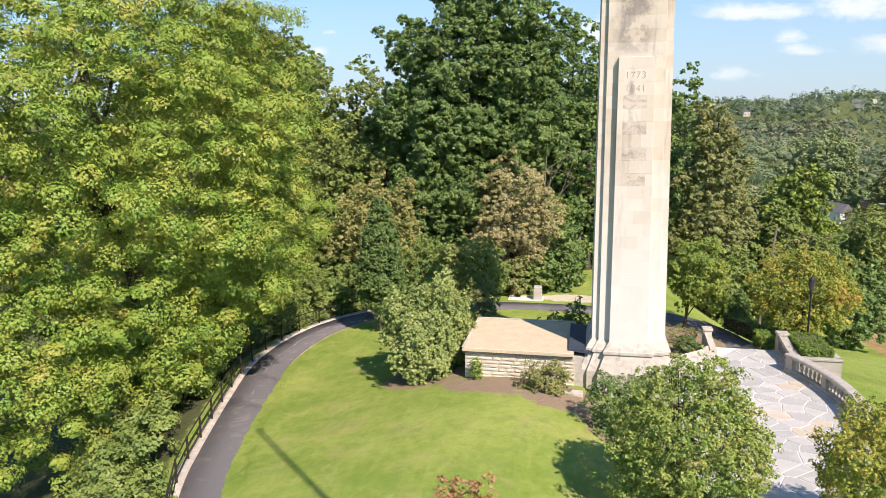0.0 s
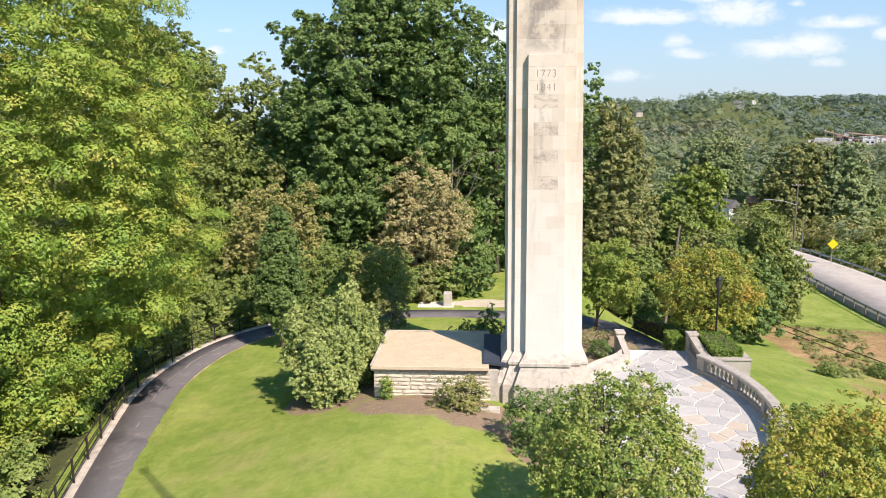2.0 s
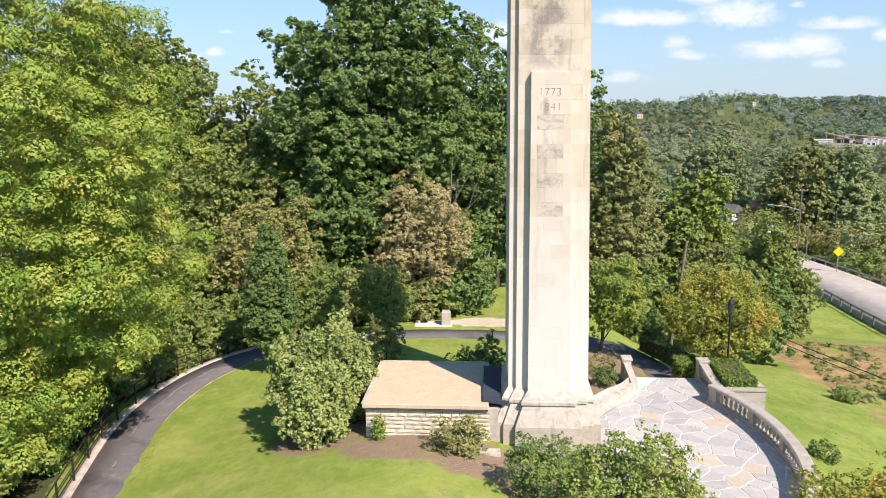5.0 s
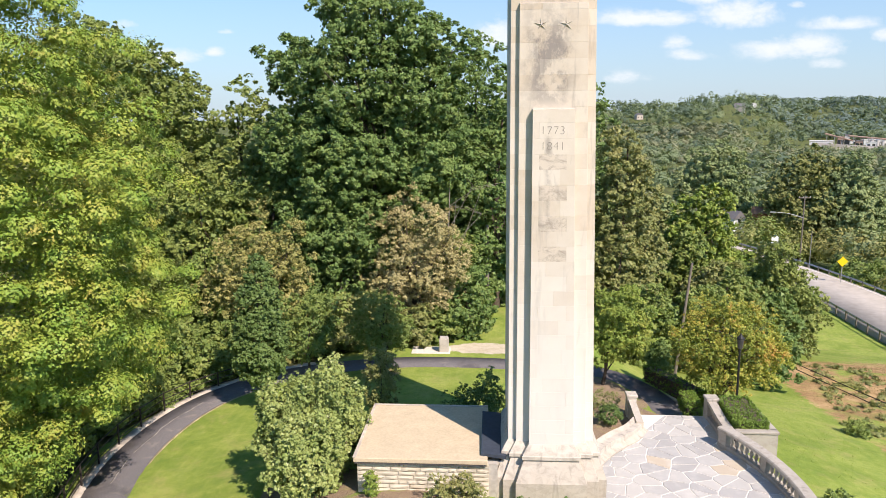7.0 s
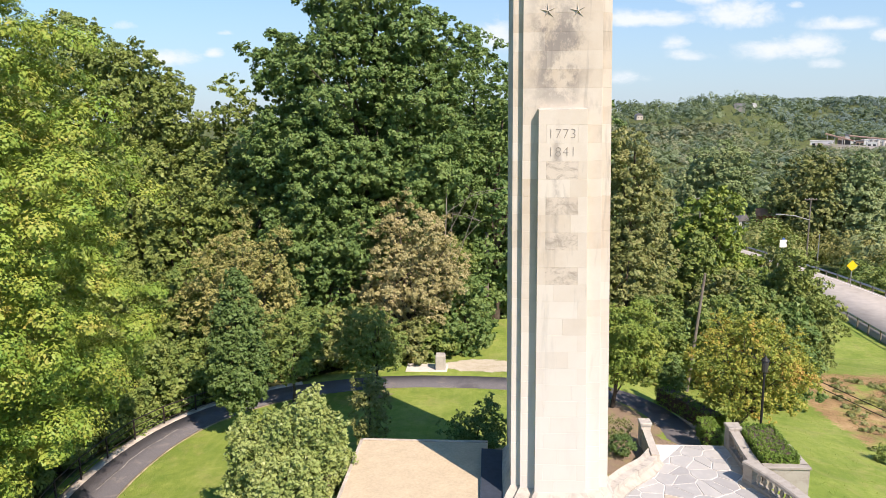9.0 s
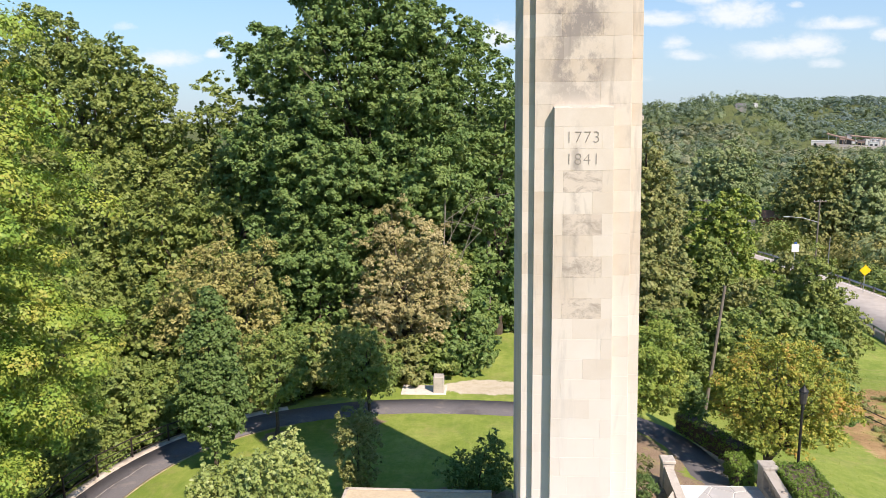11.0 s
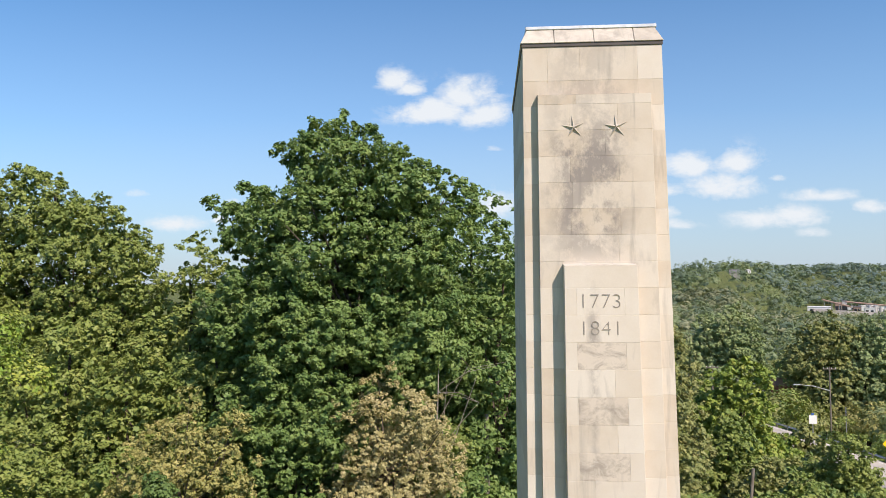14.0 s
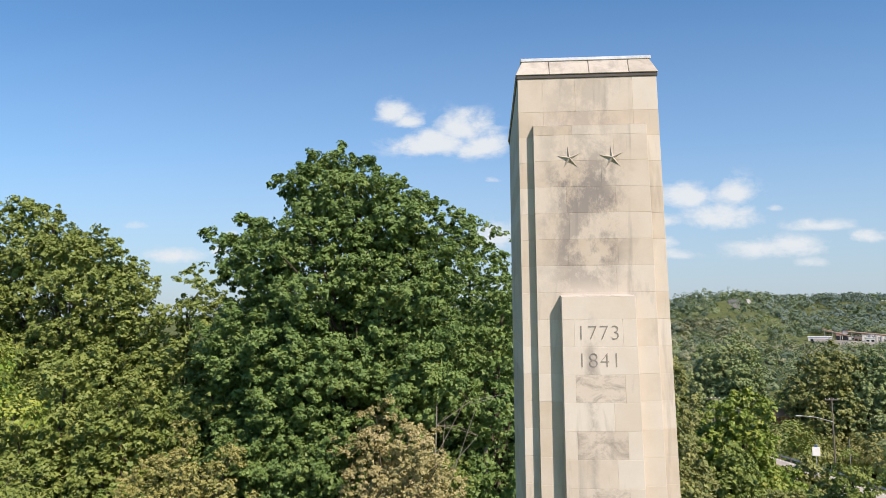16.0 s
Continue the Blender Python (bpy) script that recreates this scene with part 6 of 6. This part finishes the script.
M_RUST = plain("rusty_sheet", (0.33, 0.23, 0.18), 0.8)
M_DUST = plain("dusty_sheet", (0.50, 0.47, 0.44), 0.8)
BASE = -29.0
for label, x, y, w, d, h, wall, roof, turn in (
        ("white industrial storage shed in the valley", 474, 1085, 30, 18, 8.5, M_WHITE, M_WHITE, -24), ("dusty low annexe beside the storage shed", 488, 1062, 22, 9, 3.5, M_DUST, M_DUST, -24),
        ("rust-red hopper house in the valley", 503, 1090, 8, 8, 14, M_RUST, M_RUST, -20), ("tall grey hopper tower", 511, 1088, 6, 6, 17, M_DUST, M_SHINGLE, -20),
        ("white box-like plant building", 531, 1060, 12, 8, 7, M_WHITE, M_WHITE, -20), ("dark steel frame building", 522, 1075, 9, 8, 9, M_RUST, M_SHINGLE, -20),
        ("long pale hall beyond the yard", 585, 1150, 40, 20, 8, M_WHITE, M_TANROOF, -14), ("grey hall at the edge of the yard", 580, 1010, 40, 20, 7, M_DUST, M_SHINGLE, -20),
        ("small pale shed on the far bank", 560, 1180, 22, 10, 6, M_WHITE, M_TANROOF, -20), ("pale hall near the river", 640, 1120, 50, 24, 8, M_WHITE, M_TANROOF, -14)):
    works_hall(label, x, y, w, d, h, wall, roof, turn, BASE)


def silo(label, x, y, r, h):
    ob = thing("silo", label, "silo", "industrial works in the valley")
    for name, prof, mat in (("shell", [(r, -2), (r, h)], M_DUST), ("cone_top", [(r * 1.04, h + 0.01), (r * 0.3, h + r * 0.5), (0.2, h + r * 0.55)], M_STEEL)):
        bm = bmesh.new()
        lathe(bm, prof, (x, y, BASE), 14)
        part(name, bm, mat, ob)


for x, y, r, h in ((539, 1075, 2.6, 10), (546, 1073, 2.6, 10), (553, 1072, 2.2, 8)):
    silo("dusty grey storage silo at the works", x, y, r, h)


def heap(label, x, y, r, h):
    ob = thing("gravel_heap", label, "heap", "industrial works in the valley")
    bm = bmesh.new()
    lathe(bm, [(r, -1), (r * 0.72, h * 0.32), (r * 0.34, h * 0.75), (0.3, h)], (x, y, BASE), 16)
    part("mound", bm, M_SAND, ob)


M_SAND = plain("pale_sand", (0.52, 0.46, 0.37), 0.95, spread=0.15, scale=0.4)
for x, y, r, h in ((556, 1030, 12, 7), (536, 1020, 8, 5), (575, 1045, 10, 6)):
    heap("pale conical heap of sand and gravel", x, y, r, h)
# pale yard laid over the valley floor
ya, yr = np.meshgrid(np.linspace(0.405, 0.66, 28), np.linspace(930, 1200, 24))
yx, yy = yr * np.sin(ya), yr * np.cos(ya)
yard_v = np.stack([yx, yy, ground(yx, yy) + 0.8], -1).reshape(-1, 3)
yi = np.arange(28 * 24).reshape(24, 28)
yard = put_mesh("works_yard", yard_v, np.stack([yi[:-1, :-1], yi[:-1, 1:], yi[1:, 1:], yi[1:, :-1]], -1).reshape(-1, 4), plain("pale_gravel", (0.27, 0.245, 0.205), 0.95, spread=0.55, scale=0.05))
tagged(yard, "pale gravel yard round the industrial works", "yard", kind="structure")
def conveyor(label, c0, c1, mat):
    ob = thing("conveyor", label, "conveyor", "industrial works in the valley")
    c0, c1 = Vector(c0), Vector(c1)
    bm = bmesh.new()
    tube(bm, c0, c1, 1.1, 1.1, 6)
    part("gallery", bm, mat, ob)
    for s in (0.08, 0.35, 0.62, 0.9):
        q = c0.lerp(c1, s)
        bm = bmesh.new()
        tube(bm, (q.x, q.y, BASE - 2), q, 0.6, 0.45, 5)
        part("leg", bm, M_STEEL, ob)


conveyor("long inclined rusty conveyor on steel legs", (478, 1085, -9.5), (512, 1072, -20), M_RUST)
conveyor("long sloping conveyor above the works", (511, 1085, -13), (600, 1070, -22), M_RUST)
conveyor("pale sloping conveyor at the works", (540, 1090, -16), (566, 1084, -25), M_DUST)

# tall unseen flagpole, added for the thin shade it throws across the lawn
flagpole = thing("flagpole", "very tall slender white flagpole standing on the lawn", "flagpole")
bm = bmesh.new()
# place and height keep the pole out of the camera's view
tube(bm, (2.9, 3.6, gz(2.9, 3.6) - 0.3), (2.9, 3.6, 27.6), 0.15, 0.07, 10)
mast = part("pole", bm, M_WHITE, flagpole)
bm = bmesh.new()
lathe(bm, [(0.02, 0), (0.12, 0.06), (0.14, 0.14), (0.08, 0.25), (0.01, 0.28)], (2.9, 3.6, 27.6), 10)
part("finial", bm, M_SIGN, mast, "gilt ball finial")
# undergrowth below the railing
forest("undergrowth", "tangled green undergrowth below the footpath railing",
       [(x - 1.3 - rw.uniform(0, 3.6) + 0.12 * (26 - y) * (y < 26), y + rw.uniform(-0.5, 0.5) + max(0.0, y - 38) * 0.25, rw.uniform(0.8, 1.3), rw.uniform(1.2, 2.0)) for x, y in fence_line.tolist() if y > 5 for _ in range(9)], L_MID, 0.14, 54, 6)


forest("weeds", "clumps of green weeds and dry stalks on the slope",
       [(rw.uniform(20, 25) + 0.3 * (y - 46), y, rw.uniform(0.25, 0.6), rw.uniform(0.12, 0.3)) for y in np.linspace(44, 64, 80).tolist()], L_TAN, 0.10, 30, 7)


# ---- grass ----
def blades(name, label, n, x0, x1, y0, y1, keep, tall, wide, mat):
    """Blades of grass, each one pointed leaf."""
    x, y = nrng.uniform(x0, x1, n), nrng.uniform(y0, y1, n)
    k = keep(x, y)
    x, y = x[k], y[k]
    m = len(x)
    root = np.stack([x, y, ground(x, y) - 0.01], 1)
    a = nrng.uniform(0, 6.283, m)
    side = np.stack([np.cos(a), np.sin(a), np.zeros(m)], 1) * (wide * nrng.uniform(0.6, 1.4, m))[:, None]
    lean = np.stack([nrng.normal(0, 0.5, m), nrng.normal(0, 0.5, m), np.ones(m)], 1) * (tall * nrng.uniform(0.5, 1.4, m))[:, None]
    v = np.stack([root - side, root + side, root + lean], 1).reshape(-1, 3)
    return tagged(put_mesh(name, v, np.arange(3 * m).reshape(-1, 3), mat), label, "grass", kind="stuff")


def on_lawn(x, y):
    d = np.min(np.linalg.norm(np.stack([x, y], 1)[:, None, :] - walk_line[None, ::3, :2], axis=2), axis=1)
    free = (d > 1.15) & ~((x > VX0 - 0.2) & (x < 2.9) & (y > VY0 - 0.1) & ((y < 33) | (x > -1.3) & (y < 35))) & ~((x > 2.5) & (y > 20.6) & (y < 39) & (np.hypot(x - PX, y - PY) < 12.2))
    for bx, by, ra, rb in BEDS:
        free &= np.hypot((x - bx) / ra, (y - by) / rb) > nrng.uniform(0.75, 1.0, len(x))
    return free & (np.hypot((x + 2) / 17.6, (y - 32) / 17.0) < 1.0) | (free & (y < 30) & (x > -13) & (x < 12))


blades("lawn_grass", "short mown green grass of the lawn", 110000, -17, 9, 16.5, 31, on_lawn, 0.018, 0.020, L_GRASS)
blades("lawn_grass", "short mown green grass behind the vault", 60000, -17, 6, 31, 60, on_lawn, 0.02, 0.026, L_GRASS)
blades("meadow_grass", "rough dry grass and weeds on the slope", 26000, 18, 44, 26, 80, lambda x, y: (x > 20.5 + 0.04 * (y - 45)) & (y - 0.55 * (x - 22) < 66), 0.06, 0.03, L_STRAW)
blades("meadow_grass", "rough green grass on the slope", 14000, 11, 48, 26, 90, lambda x, y: (np.hypot(x - PX, y - PY) > 13.2) & ((x < 20.5) | (y - 0.55 * (x - 22) > 62)), 0.06, 0.025, L_GRASS)

# bare dead branches among the woods
dead = thing("dead_tree", "bare pale dead tree leaning among the green woods", "tree")
bm = bmesh.new()
rd = random.Random(3)
limbs(bm, (-4.6, 56.0, gz(-4.6, 56)), (-4.2, 54.6, 10.6), 0.11, [(-4.2 + rd.uniform(-0.8, 4.2), 54.6 + rd.uniform(-1, 1), rd.uniform(8, 10.4)) for _ in range(20)], 9, rd)
part("trunk", bm, M_DEADWOOD, dead)
